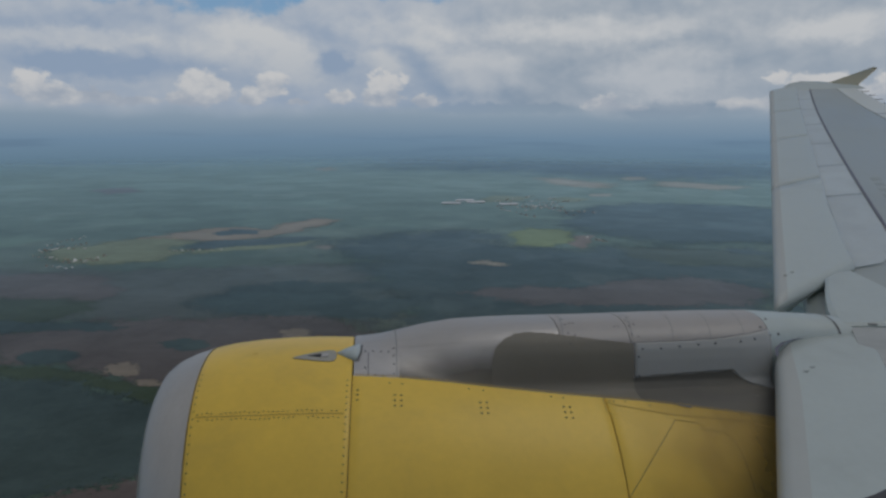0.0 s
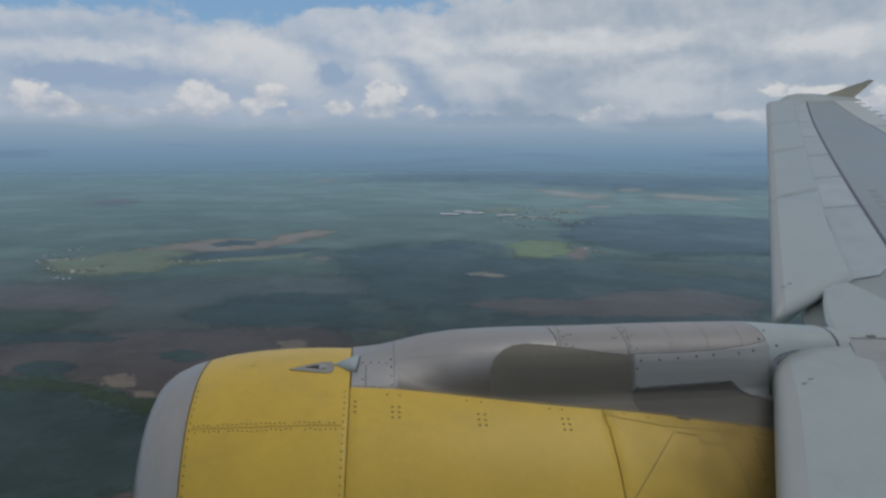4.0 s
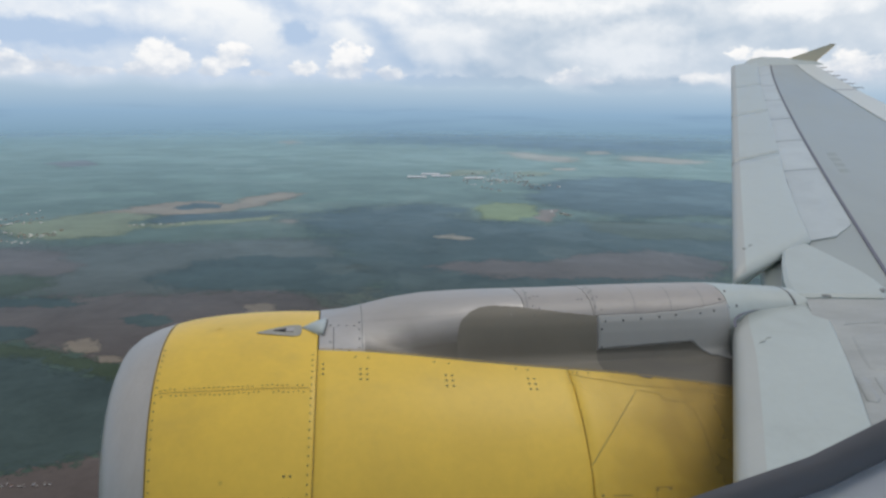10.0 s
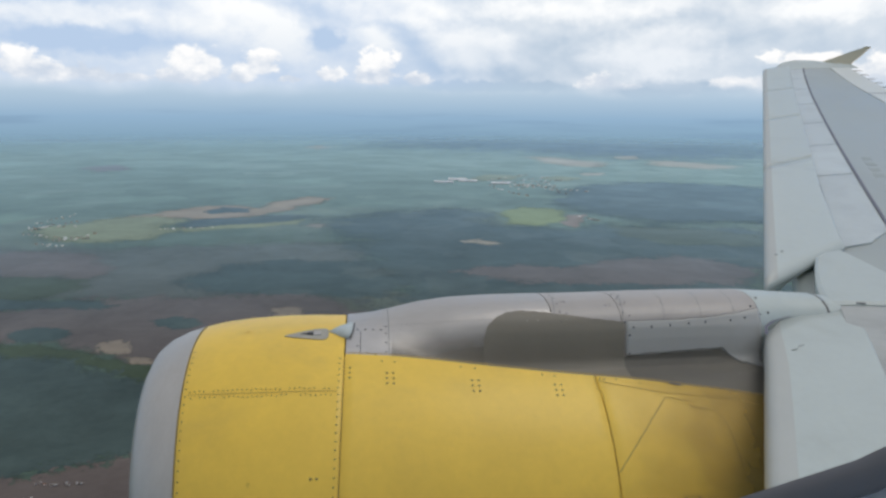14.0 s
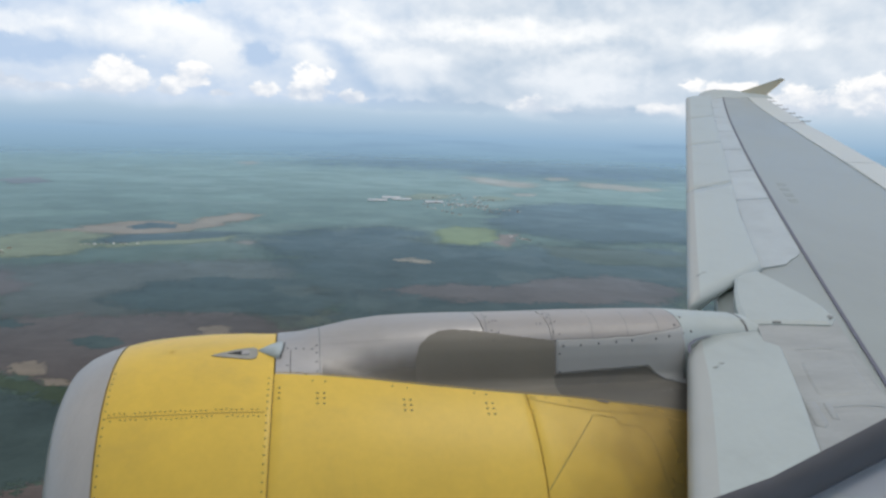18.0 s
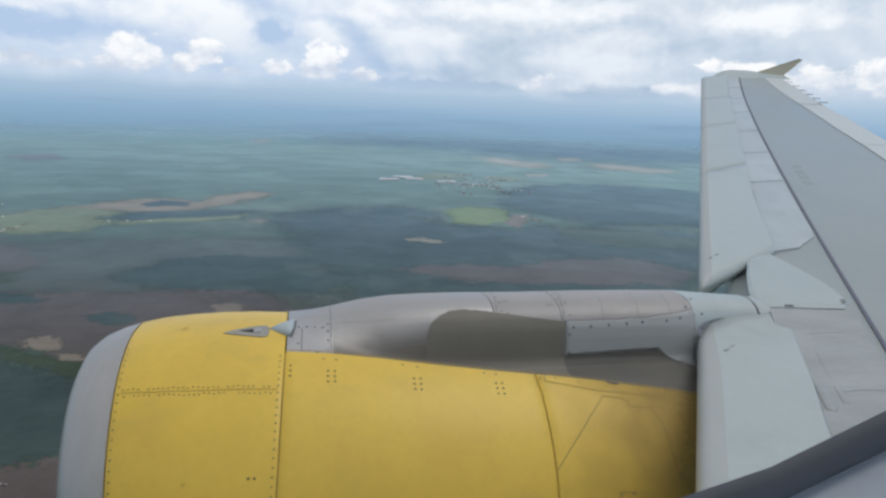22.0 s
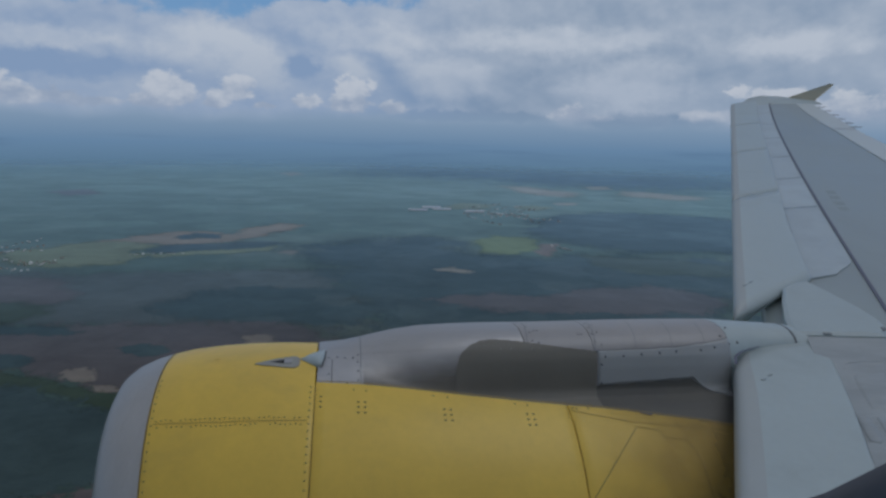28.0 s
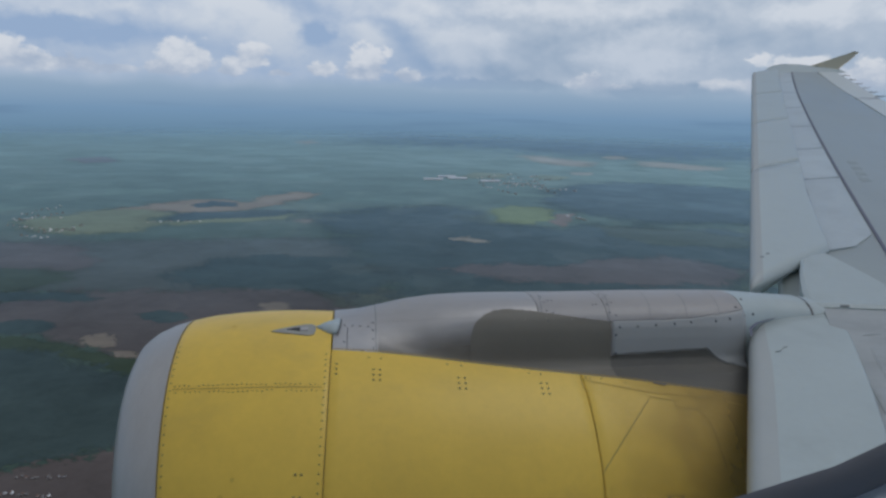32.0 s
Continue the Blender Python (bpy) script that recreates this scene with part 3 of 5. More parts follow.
# ---------------------------------------------------------------- pylon
RIDGE = [(-0.66, 1.186), (-0.635, 1.192), (-0.512, 1.217), (-0.389, 1.252), (-0.266, 1.286), (-0.109, 1.316), (0.083, 1.331), (0.309, 1.344), (0.638, 1.361),
         (0.974, 1.384), (1.318, 1.403), (1.634, 1.417), (2.03, 1.410), (2.30, 1.39)]
FULL = [(0, 0), (0.10, -0.006), (0.18, -0.022), (0.25, -0.055), (0.30, -0.10), (0.325, -0.155), (0.335, -0.21), (0.34, -0.26), (0.345, -0.32), (0.37, -0.36), (0.46, -0.385)]


def pylon_section(x):
    """Points from the ridge down to the cowl's edge: (towards the cabin, up)."""
    zr = lerp_table(RIDGE, x)
    r, a = radius(x), edge_angle(x)
    k = ease((x + 0.66) / 0.95)
    wide = 1 - 0.30 * ease((x - 1.40) / 0.5)
    out = []
    for i, (l, dz) in enumerate(FULL):
        t = i / (len(FULL) - 1)
        ang = radians(90 + (a + 2.0 - 90) * t)
        rr = r + (zr - r) * (1 - t) ** 1.5 + 0.004
        out.append((rr * math.cos(ang) * (1 - k) + l * wide * k, rr * math.sin(ang) * (1 - k) + (zr + dz) * k))
    out.append((r * math.cos(radians(a - 0.3)), r * math.sin(radians(a - 0.3)) - 0.008))
    return out


def pyl(x, s, lift=0.0):
    """Surface point at the station x and the share s (0 ridge, 11 cowl edge)."""
    sec = pylon_section(x)
    i = min(max(int(s), 0), len(sec) - 2)
    t = s - i
    (a, b), (c, d) = sec[i], sec[i + 1]
    n = Vector((-(d - b), c - a)).normalized()
    return axis_point(x, a + (c - a) * t + n.x * lift, b + (d - b) * t + n.y * lift)


def s_at(x, z):
    """Share at which the surface of that station has the height z."""
    best = 0.0
    for i in range(0, 111):
        sec = pylon_section(x)
        k = min(int(i / 10), len(sec) - 2)
        t = i / 10 - k
        if sec[k][1] + (sec[k + 1][1] - sec[k][1]) * t >= z:
            best = i / 10
    return best


def pylon_skin(name, x0, x1, mat, parent, label="", s0=None, s1=None, lift=0.0, nx=16, ns=22, both=False, lid=True):
    """A skin panel of the pylon; s0 and s1 are shares as functions of x."""
    s0 = s0 or (lambda x: 0.0)
    s1 = s1 or (lambda x: 11.0)
    rows = []
    for i in range(nx + 1):
        x = x0 + (x1 - x0) * i / nx
        a, b = s0(x), s1(x)
        r = [pyl(x, a + (b - a) * j / ns, lift) for j in range(ns + 1)]
        if lid:
            r = [pyl(x, a, lift - 0.008)] + r + [pyl(x, b, lift - 0.008)]
        if both:
            mirror = [p + LAT * 2 * ((HUB - p).dot(LAT)) for p in r]
            r = mirror[::-1] + r[1:]
        rows.append(r)
    if lid:
        rows = [[p - UP * 0.006 for p in rows[0]]] + rows + [[p - UP * 0.006 for p in rows[-1]]]
    v, f = grid_mesh(rows)
    return mesh_object(name, v, f, mat, parent, label)


pylon = thing("engine_pylon", "silver-grey engine pylon with dark heat-stained panels joining nacelle to wing", "pylon")
pylon_skin("nose_fairing", -0.645, -0.432, SILVER, pylon, "silver pylon nose fairing", both=True, nx=8, lid=False)
pylon_skin("forward_fairing", -0.428, 0.425, SILVER, pylon, "smooth silver forward fairing", both=True, nx=30, lid=False)
pylon_skin("mid_fairing", 0.429, 0.80, PYLON_GREY, pylon, both=True, nx=12, lid=False)
pylon_skin("aft_fairing", 0.803, 1.60, PYLON_GREY, pylon, "matt grey aft fairing", both=True, nx=20, lid=False)
pylon_skin("wing_root_fairing", 1.603, 2.16, PALE, pylon, "pale grey fairing meeting the wing", both=True, nx=14, lid=False)
DARK_TOP = [(0.058, 1.12), (0.066, 1.18), (0.086, 1.215), (0.13, 1.25), (0.19, 1.275), (0.26, 1.285), (0.418, 1.279), (0.633, 1.261), (0.827, 1.248), (0.86, 1.10), (1.7, 1.10)]
# soot, widened so its colour also gives the fairing's shading towards the bottom
pylon_skin("soot_stain", -0.42, 0.40, SOOT_SHADE_FILM, pylon, "thin brown soot film along the cowl edge, with painted shade low down", s0=lambda x: 2.6, s1=lambda x: 11.0, lift=0.0014, nx=24, lid=False)
pylon_skin("heat_panel", 0.060, 0.815, PYLON_DARK, pylon, "dark brownish heat panel with rounded front", s0=lambda x: s_at(x, lerp_table(DARK_TOP, x)), s1=lambda x: 11.0, lift=0.0025, nx=48, lid=False)
LIGHT_TOP = [(0.82, 1.250), (1.065, 1.262), (1.265, 1.283), (1.48, 1.315), (1.62, 1.34)]
LIGHT_LOW = [(0.82, 1.075), (1.363, 1.128), (1.40, 1.088), (1.466, 1.055), (1.62, 1.04)]
pylon_skin("side_panel", 0.822, 1.60, SIDE_GREY, pylon, "paler bolted side panel", s0=lambda x: s_at(x, lerp_table(LIGHT_TOP, x)), s1=lambda x: s_at(x, lerp_table(LIGHT_LOW, x)), lift=0.005, nx=40)
# sooty colour darkened further to imitate the shade of a deeper gutter
pylon_skin("lower_heat_panel", 0.815, 2.1, SOOTY_SHADED, pylon, "sooty lower heat panel with recess shade in its colour", s0=lambda x: s_at(x, lerp_table(LIGHT_LOW, x) - 0.004), s1=lambda x: 11.0, lift=0.0025, nx=36, lid=False)
for x, lo, hi in ((-0.43, 0.4, 10.8), (0.427, 0.0, 5.0), (0.802, 0.0, 5.6), (1.03, 0.0, 5.2), (1.238, 0.0, 5.0), (1.43, 0.0, 4.6)):
    ribbon("panel_joint", [(x + (0.05 * (1 - s / 5) if x > 0 else 0.0), s) for s in np.linspace(lo, hi, 9)], 0.0045 if x < 1.0 else 0.003, PANEL_SEAM, pylon, pyl)
ribbon("panel_joint", [(x, s_at(x, lerp_table(LIGHT_TOP, x)) - 0.05) for x in np.linspace(0.82, 1.6, 12)], 0.004, PANEL_SEAM, pylon, pyl, lift=0.006)
ribbon("panel_joint", [(-0.575, s) for s in np.linspace(6.0, 10.8, 6)], 0.004, SEAM_GREY, pylon, pyl)
BOLTS = [(0.862, 1.240), (0.962, 1.250), (1.065, 1.259), (1.17, 1.269), (1.265, 1.279), (1.409, 1.295), (1.496, 1.310), (0.840, 1.202), (0.842, 1.106)]
dots("panel_bolts", [(x, s_at(x, z) + 0.35) for x, z in BOLTS], 0.0068, MARK, pylon, lambda u, w, lift: pyl(u, w, lift + 0.006))
dots("nose_bolts", [(-0.445, s) for s in (4.6, 6.0, 7.6, 9.2, 10.6)] + [(x, 5.6 - 2.2 * (x + 0.6)) for x in (-0.59, -0.55, -0.51, -0.47)]
     + [(-0.59, 9.3), (-0.54, 10.3), (-0.50, 10.3)], 0.0055, MARK, pylon, pyl)
dots("root_bolts", [(1.56, 3.2), (1.60, 4.1), (1.66, 4.0), (1.58, 5.5), (1.63, 2.2), (1.60, 6.4)], 0.008, MARK, pylon, pyl)
dots("ridge_rivets", [(-0.36 + 0.022 * k, 4.3 - 0.025 * k) for k in range(34)], 0.003, PANEL_SEAM, pylon, pyl)
dots("joint_rivets", [(0.475, s) for s in (1.2, 2.2, 3.2, 4.2)] + [(0.82, s) for s in (0.8, 1.7, 2.6, 3.5, 4.4)] + [(0.85, s) for s in (1.2, 2.4, 3.8)]
     + [(0.50, 2.0), (0.52, 2.0), (0.51, 3.4), (0.74, 2.6), (0.76, 2.6)], 0.005, MARK, pylon, pyl)
ribbon("drain_ring", [(0.64 + 0.018 * math.cos(t), 4.55 + 0.35 * math.sin(t)) for t in np.linspace(0, 6.28, 13)], 0.005, SEAM_GREY, pylon, pyl)
ribbon("root_joint", [(2.06, s) for s in np.linspace(0, 6, 8)], 0.014, SEAM_GREY, pylon, pyl)
# teardrop vent cap at the cowl joint
cap_line = [(-0.735, 76.6, 0.004), (-0.69, 78.6, 0.012), (-0.633, 81.0, 0.018), (-0.612, 81.4, 0.018), (-0.617, 76.5, 0.024), (-0.63, 72.3, 0.018), (-0.673, 73.7, 0.012)]
verts = [nac(x, d, h) for x, d, h in cap_line] + [nac(x, d, -0.005) for x, d, h in cap_line] + [nac(-0.65, 76.5, 0.026)]
n = len(cap_line)
cap_faces = [(i, (i + 1) % n, 2 * n) for i in range(n)] + [(i, (i + 1) % n, n + (i + 1) % n, n + i) for i in range(n)]
cap = mesh_object("vent_cap", verts, cap_faces, PALE, pylon, "pale pointed vent cap")
ribbon("cap_edge", [(-0.608, 81.4), (-0.613, 76.5), (-0.626, 72.2)], 0.010, SEAM_GREY, cap, nac, lift=0.012)

# ---------------------------------------------------------------- wing
WN = Vector((0, -0.2873, 0.9578))


def wing_at(x, y, h=0.0):
    """A point h metres over the wing's upper reference plane; x aft, y along the span."""
    bend = 0.012 * max(y - 12.5, 0.0) ** 2
    return Vector((x, y, -0.687 + 0.3 * (y - 3.9) + bend)) + WN * h


def front(y):
    return 1.68 + 0.413 * (y - 3.9)


SLAT_END = [(1.0, 1.05), (3.01, 1.89), (4.19, 2.33), (5.23, 2.79), (5.81, 3.0), (6.7, 3.34), (7.9, 3.84), (10.02, 4.72), (12.6, 5.79), (15.0, 6.80), (15.6, 7.05)]
LINE = [(0.5 * k, 1.375 + 0.3378 * 0.5 * k + 0.00287 * (0.5 * k) ** 2) for k in range(2, 32)]
REAR = [(0.5, 5.2), (6.2, 5.55), (8.67, 6.27), (9.67, 6.55), (10.5, 6.80), (11.5, 7.09), (12.45, 7.33), (12.6, 7.42), (14.66, 7.96), (15.31, 8.12), (15.7, 8.17)]
BAND = [(0.5, 4.7), (6.2, 5.0), (7.86, 5.62), (9.14, 6.02), (10.33, 6.36), (12.18, 6.92), (15.25, 7.76), (15.7, 7.9)]

wing = thing("aircraft_wing", "swept grey airliner wing with pale slats and dark sealant stripe", "wing")
SPAN = [-0.6, 0.45, 1.5, 2.5, 3.3, 4.0, 4.6, 5.3, 6.0, 7.0, 8.0, 9.2, 10.4, 11.6, 12.8, 14.0, 15.0, 15.35, 15.6]
rows = []
for y in SPAN:
    x0, x1 = front(y) + 0.20, lerp_table(REAR, y)
    if y > 15:
        x0 += (y - 15) * 0.9
        x1 -= (y - 15) ** 2 * 0.5
    c = x1 - x0
    top = [(0.0, -0.14), (0.01, -0.10), (0.04, -0.066), (0.10, -0.050), (0.2, -0.046), (0.4, -0.044), (0.6, -0.044), (0.8, -0.046), (1.0, -0.054)]
    low = [(1.0, -0.07), (0.8, -0.07 - 0.035 * c), (0.5, -0.05 - 0.085 * c), (0.2, -0.06 - 0.075 * c), (0.05, -0.07 - 0.045 * c)]
    rows.append([wing_at(x0 + c * s, y, h) for s, h in top + low])
v, f = grid_mesh(rows, closed=True)
k = len(rows[0])
f += [tuple(range(k)), tuple(range(len(v) - k, len(v)))]
mesh_object("wing_box", v, f, WING_GREY, wing, "mid-grey painted upper wing skin")


def nosed(ob, per_row, count):
    """Gives a slat its bare metal leading edge."""
    ob.data.materials.append(NOSE)
    for i in range(count):
        for j in range(5):
            ob.data.polygons[i * per_row + j].material_index = 1
    return ob


def slat(name, y0, y1, mat, label="", skew=0.5, ny=14, lift=0.0, skew0=None):
    """One slat: curved nose, thin trailing lip, hollow underside."""
    rows = []
    for i in range(ny + 1):
        y = y0 + (y1 - y0) * i / ny
        sk = skew if skew0 is None else skew0 + (skew - skew0) * ease(i / ny * 2)
        a, b = Vector((front(y), y)), Vector((lerp_table(SLAT_END, y + sk), y + sk))
        prof = [(0.0, -0.075), (-0.004, -0.05), (0.004, -0.028), (0.03, -0.010), (0.07, -0.003), (0.14, 0.0), (0.35, 0.003), (0.6, 0.003), (0.85, 0.001), (0.985, -0.001), (1.0, -0.003),
                (1.0, -0.028), (0.8, -0.032), (0.5, -0.045), (0.25, -0.075), (0.10, -0.115), (0.03, -0.11)]
        rows.append([wing_at(*(a + (b - a) * s), h + lift) for s, h in prof])
    v, f = grid_mesh(rows, closed=True)
    k = len(rows[0])
    f += [tuple(range(k)), tuple(range(len(v) - k, len(v)))]
    return nosed(mesh_object(name, v, f, mat, wing, label), k, ny)


for y0, y1 in ((4.53, 7.425), (7.435, 9.925), (9.935, 12.45), (12.46, 15.0)):
    slat("slat", y0, y1, PALE, "pale grey extended leading-edge slat", skew=0.43 if y0 < 14 else 0.2, skew0=0.66 if y0 < 5 else None)
# the slat next to the cabin, with its rounded outer end
rows = []
for i in range(25):
    y = 0.9 + (3.90 - 0.9) * i / 24
    a = Vector((front(y), y))
    b = Vector((lerp_table([(0.9, 1.09), (3.01, 1.89), (3.39, 2.04), (3.82, 2.19), (4.19, 2.31)], y + 0.29), y + 0.29))
    prof = [(0.0, -0.10), (-0.004, -0.06), (0.006, -0.03), (0.04, -0.010), (0.09, -0.002), (0.2, 0.0), (0.5, 0.004), (0.8, 0.002), (0.985, -0.001), (1.0, -0.003), (1.0, -0.030), (0.6, -0.045), (0.25, -0.09), (0.05, -0.12)]
    pull = ease((y - 3.78) / 0.12)
    bulge = ease((y - 3.45) / 0.45) * 0.095
    rows.append([wing_at(*(a + (b - a) * s + Vector((0, bulge * math.sin(math.pi * min(max(s, 0.0), 1.0)) ** 0.5))), h - (0.02 * pull if s < 0.15 else 0.0)) for s, h in prof])
v, f = grid_mesh(rows, closed=True)
k = len(rows[0])
f += [tuple(range(k)), tuple(range(len(v) - k, len(v)))]
nosed(mesh_object("inboard_slat", v, f, PALE, wing, "pale grey inboard slat with rounded corner"), k, 24)


def sheet(name, pts, h, mat, parent, label="", thick=0.012, smooth=False):
    """A flat panel on the wing from its outline (x, y)."""
    n = len(pts)
    verts = [wing_at(x, y, h) for x, y in pts] + [wing_at(x, y, h - thick) for x, y in pts]
    faces = [tuple(range(n)), tuple(range(2 * n - 1, n - 1, -1))] + [(i, (i + 1) % n, n + (i + 1) % n, n + i) for i in range(n)]
    return mesh_object(name, verts, faces, mat, parent, label, smooth)


def band(name, lo, hi, y0, y1, h, mat, parent, label="", skew0=0.0, skew1=0.0, n=8, thick=0.010):
    """A panel between two span-wise lines."""
    a = [(lo(y0 + (y1 - y0) * i / n), y0 + (y1 - y0) * i / n) for i in range(n + 1)]
    b = [(hi(y0 + skew0 + (y1 + skew1 - y0 - skew0) * i / n), y0 + skew0 + (y1 + skew1 - y0 - skew0) * i / n) for i in range(n + 1)]
    return sheet(name, a + b[::-1], h, mat, parent, label, thick)


cuts = [5.24, 7.2, 8.52, 9.86, 11.4, 12.9, 14.1, 15.1]
for y0, y1 in zip(cuts, cuts[1:]):
    band("leading_edge_panel", lambda y: lerp_table(SLAT_END, y) - 0.05, lambda y: lerp_table(LINE, y) - 0.03 - 0.17 * ease((5.72 - y) / 0.36) ** 1.5, y0 + 0.012, y1 - 0.012, -0.036, PANEL_GREY, wing,
         "weathered grey fixed leading-edge panel", 0.12, 0.12, n=24)
band("sealant_stripe", lambda y: lerp_table(LINE, y) - 0.012, lambda y: lerp_table(LINE, y) + 0.013, 1.2, 15.55, -0.038, STRIPE, wing, "dark blue-grey stripe along the span", n=30, thick=0.004)
tail_cuts = [6.3, 9.2, 12.5, 15.45]
for y0, y1 in zip(tail_cuts, tail_cuts[1:]):
    band("aileron" if y0 > 12 else "flap", lambda y: lerp_table(BAND, y), lambda y: lerp_table(REAR, y) + 0.05, y0 + 0.01, y1 - 0.01, -0.036, FLAP_GREY, wing, "pale trailing-edge control surface")
# panels behind the inboard slat
edge_near = [(2.22, 4.20, 0.014), (2.05, 3.62, -0.026), (1.90, 3.258, -0.032), (1.55, 2.5, -0.034), (1.20, 1.6, -0.034)]
edge_far = [(2.75, 4.25, 0.016), (2.58, 3.67, -0.012), (2.45, 3.258, -0.028), (2.10, 2.5, -0.034), (1.75, 1.6, -0.034)]
rows = [[wing_at(p[0] + (q[0] - p[0]) * t, p[1] + (q[1] - p[1]) * t, p[2] + (q[2] - p[2]) * t) for t in (0.0, 0.34, 0.67, 1.0)] for p, q in zip(edge_near, edge_far)]
rows = [[r[0] - WN * 0.012] + r + [r[-1] - WN * 0.012] for r in rows]
rows = [[p - WN * 0.012 for p in rows[0]]] + rows
v, f = grid_mesh(rows)
mesh_object("inboard_panel", v, f, INBOARD_GREY, wing, "stained grey panel behind the inboard slat", smooth=False)


# raised cover plate, brackets and worn joints on that panel
def panel_h(x, y):
    """Height of the inboard panel's skin over the reference plane."""
    at = [lerp_table(sorted((q[1], q[k]) for q in e), y) for e in (edge_near, edge_far) for k in (0, 2)]
    return at[1] + (at[3] - at[1]) * (x - at[0]) / (at[2] - at[0])


def raised(name, pts, up, label):
    """A shallow raised piece that follows the panel."""
    n = len(pts)
    cx, cy = sum(p[0] for p in pts) / n, sum(p[1] for p in pts) / n
    verts = [wing_at(cx + (x - cx) * k, cy + (y - cy) * k, panel_h(x, y) + h) for k, h in ((1.06, -0.002), (1.0, up * 0.8), (0.95, up)) for x, y in pts]
    faces = [tuple(range(2 * n, 3 * n))] + [(r * n + i, r * n + (i + 1) % n, (r + 1) * n + (i + 1) % n, (r + 1) * n + i) for r in (0, 1) for i in range(n)]
    return mesh_object(name, verts, faces, INBOARD_GREY, wing, label)


cover = [(2.26, 3.775), (2.30, 3.79), (2.52, 3.80), (2.535, 3.785), (2.465, 3.50), (2.44, 3.485), (2.20, 3.47), (2.18, 3.485)]
raised("cover_plate", cover, 0.004, "raised grey cover plate")
raised("bracket", [(2.06, 3.41), (2.115, 3.405), (2.075, 3.23), (2.045, 3.20), (2.005, 3.215)], 0.006, "small raised grey bracket")
raised("bracket", [(2.15, 3.40), (2.185, 3.40), (2.15, 3.26), (2.12, 3.27)], 0.004, "small raised grey bracket")
plate_line = lambda u, w, lift: wing_at(u, w, panel_h(u, w) + lift)
ribbon("access_joint", [(2.29, 3.91), (2.40, 3.925), (2.55, 3.92)], 0.012, FADED, wing, plate_line)
ribbon("access_joint", [(2.60, 3.86), (2.53, 3.50)], 0.008, FADED, wing, plate_line)
ribbon("access_joint", [(2.12, 3.36), (2.30, 3.38), (2.46, 3.36)], 0.010, FADED, wing, plate_line)
# illegible stencil on the upper skin, and the slot between aileron and flap
for k in range(4):
    x, y = 4.43 - 0.085 * k, 8.02 - 0.23 * k
    sheet("stencil_bar", [(x, y), (x + 0.10, y), (x + 0.06, y - 0.13), (x - 0.04, y - 0.13)], -0.0430, STENCIL, wing, thick=0.002)
ribbon("flap_slot", [(6.99, 12.5), (7.15, 12.5), (7.42, 12.5)], 0.045, STRIPE, wing, lambda u, w, lift: wing_at(u, w, lift - 0.034), "dark slot beside the aileron")
# scuffs on the slats
for x, y in ((1.725, 3.70), (1.78, 3.745), (2.20, 5.02), (2.27, 5.08)):
    sheet("scuff_mark", [(x, y), (x + 0.03, y + 0.008), (x + 0.034, y + 0.014), (x + 0.003, y + 0.010)], 0.006, FADED, wing, thick=0.003)
# static dischargers behind the trailing edge
for y in (12.7, 13.15, 13.6, 14.05, 14.5, 14.95):
    x = lerp_table(REAR, y)
    rows = []
    for t, r in ((0.0, 0.010), (0.09, 0.008), (0.19, 0.005)):
        c = wing_at(x + t, y, -0.03 + 0.01 * t)
        rows.append([c + Vector((0, math.cos(q) * r, math.sin(q) * r)) for q in np.linspace(0, 5.236, 6)])
    v, f = grid_mesh(rows, closed=True)
    mesh_object("static_discharger", v, f, MARK, wing, "thin dark discharger rod")
# rounded wing tip and its fence
FENCE = [(7.68, 2.96), (7.90, 3.035), (8.29, 3.17), (8.59, 3.27), (8.69, 3.31), (8.79, 3.29), (8.60, 3.12), (8.40, 2.96), (8.35, 2.86), (8.36, 2.72), (8.2, 2.45), (7.9, 2.35), (7.6, 2.6)]
rows = []
for dy, shrink in ((-0.012, 0.94), (-0.03, 1.0), (0.03, 1.0), (0.012, 0.94)):
    rows.append([Vector((8.1 + (x - 8.1) * shrink, 15.70 + dy, 2.9 + (z - 2.9) * shrink)) for x, z in FENCE])
v, f = grid_mesh(rows, closed=True)
n = len(FENCE)
f += [tuple(range(n)), tuple(range(len(v) - n, len(v)))]
mesh_object("wingtip_fence", v, f, YELLOW_PALE, wing, "dull yellow arrow-shaped wingtip fence", smooth=False)
tip_line = [(6.58, 15.06, 0.0), (6.70, 15.36, 0.025), (6.92, 15.6, 0.05), (7.2, 15.72, 0.07), (7.6, 15.74, 0.06), (8.0, 15.72, 0.02), (8.3, 15.68, -0.02)]
rows = [[wing_at(x, y, h - 0.02), wing_at(x + 0.02, y - 0.14, h * 0.4 + 0.0), wing_at(x + 0.06, y - 0.4, -0.043)] for x, y, h in tip_line]
rows = [[wing_at(x, y, -0.16)] + r for (x, y, h), r in zip(tip_line, rows)]
v, f = grid_mesh(rows)
mesh_object("wingtip_cap", v, f, PALE, wing, "pale rounded wingtip cap")

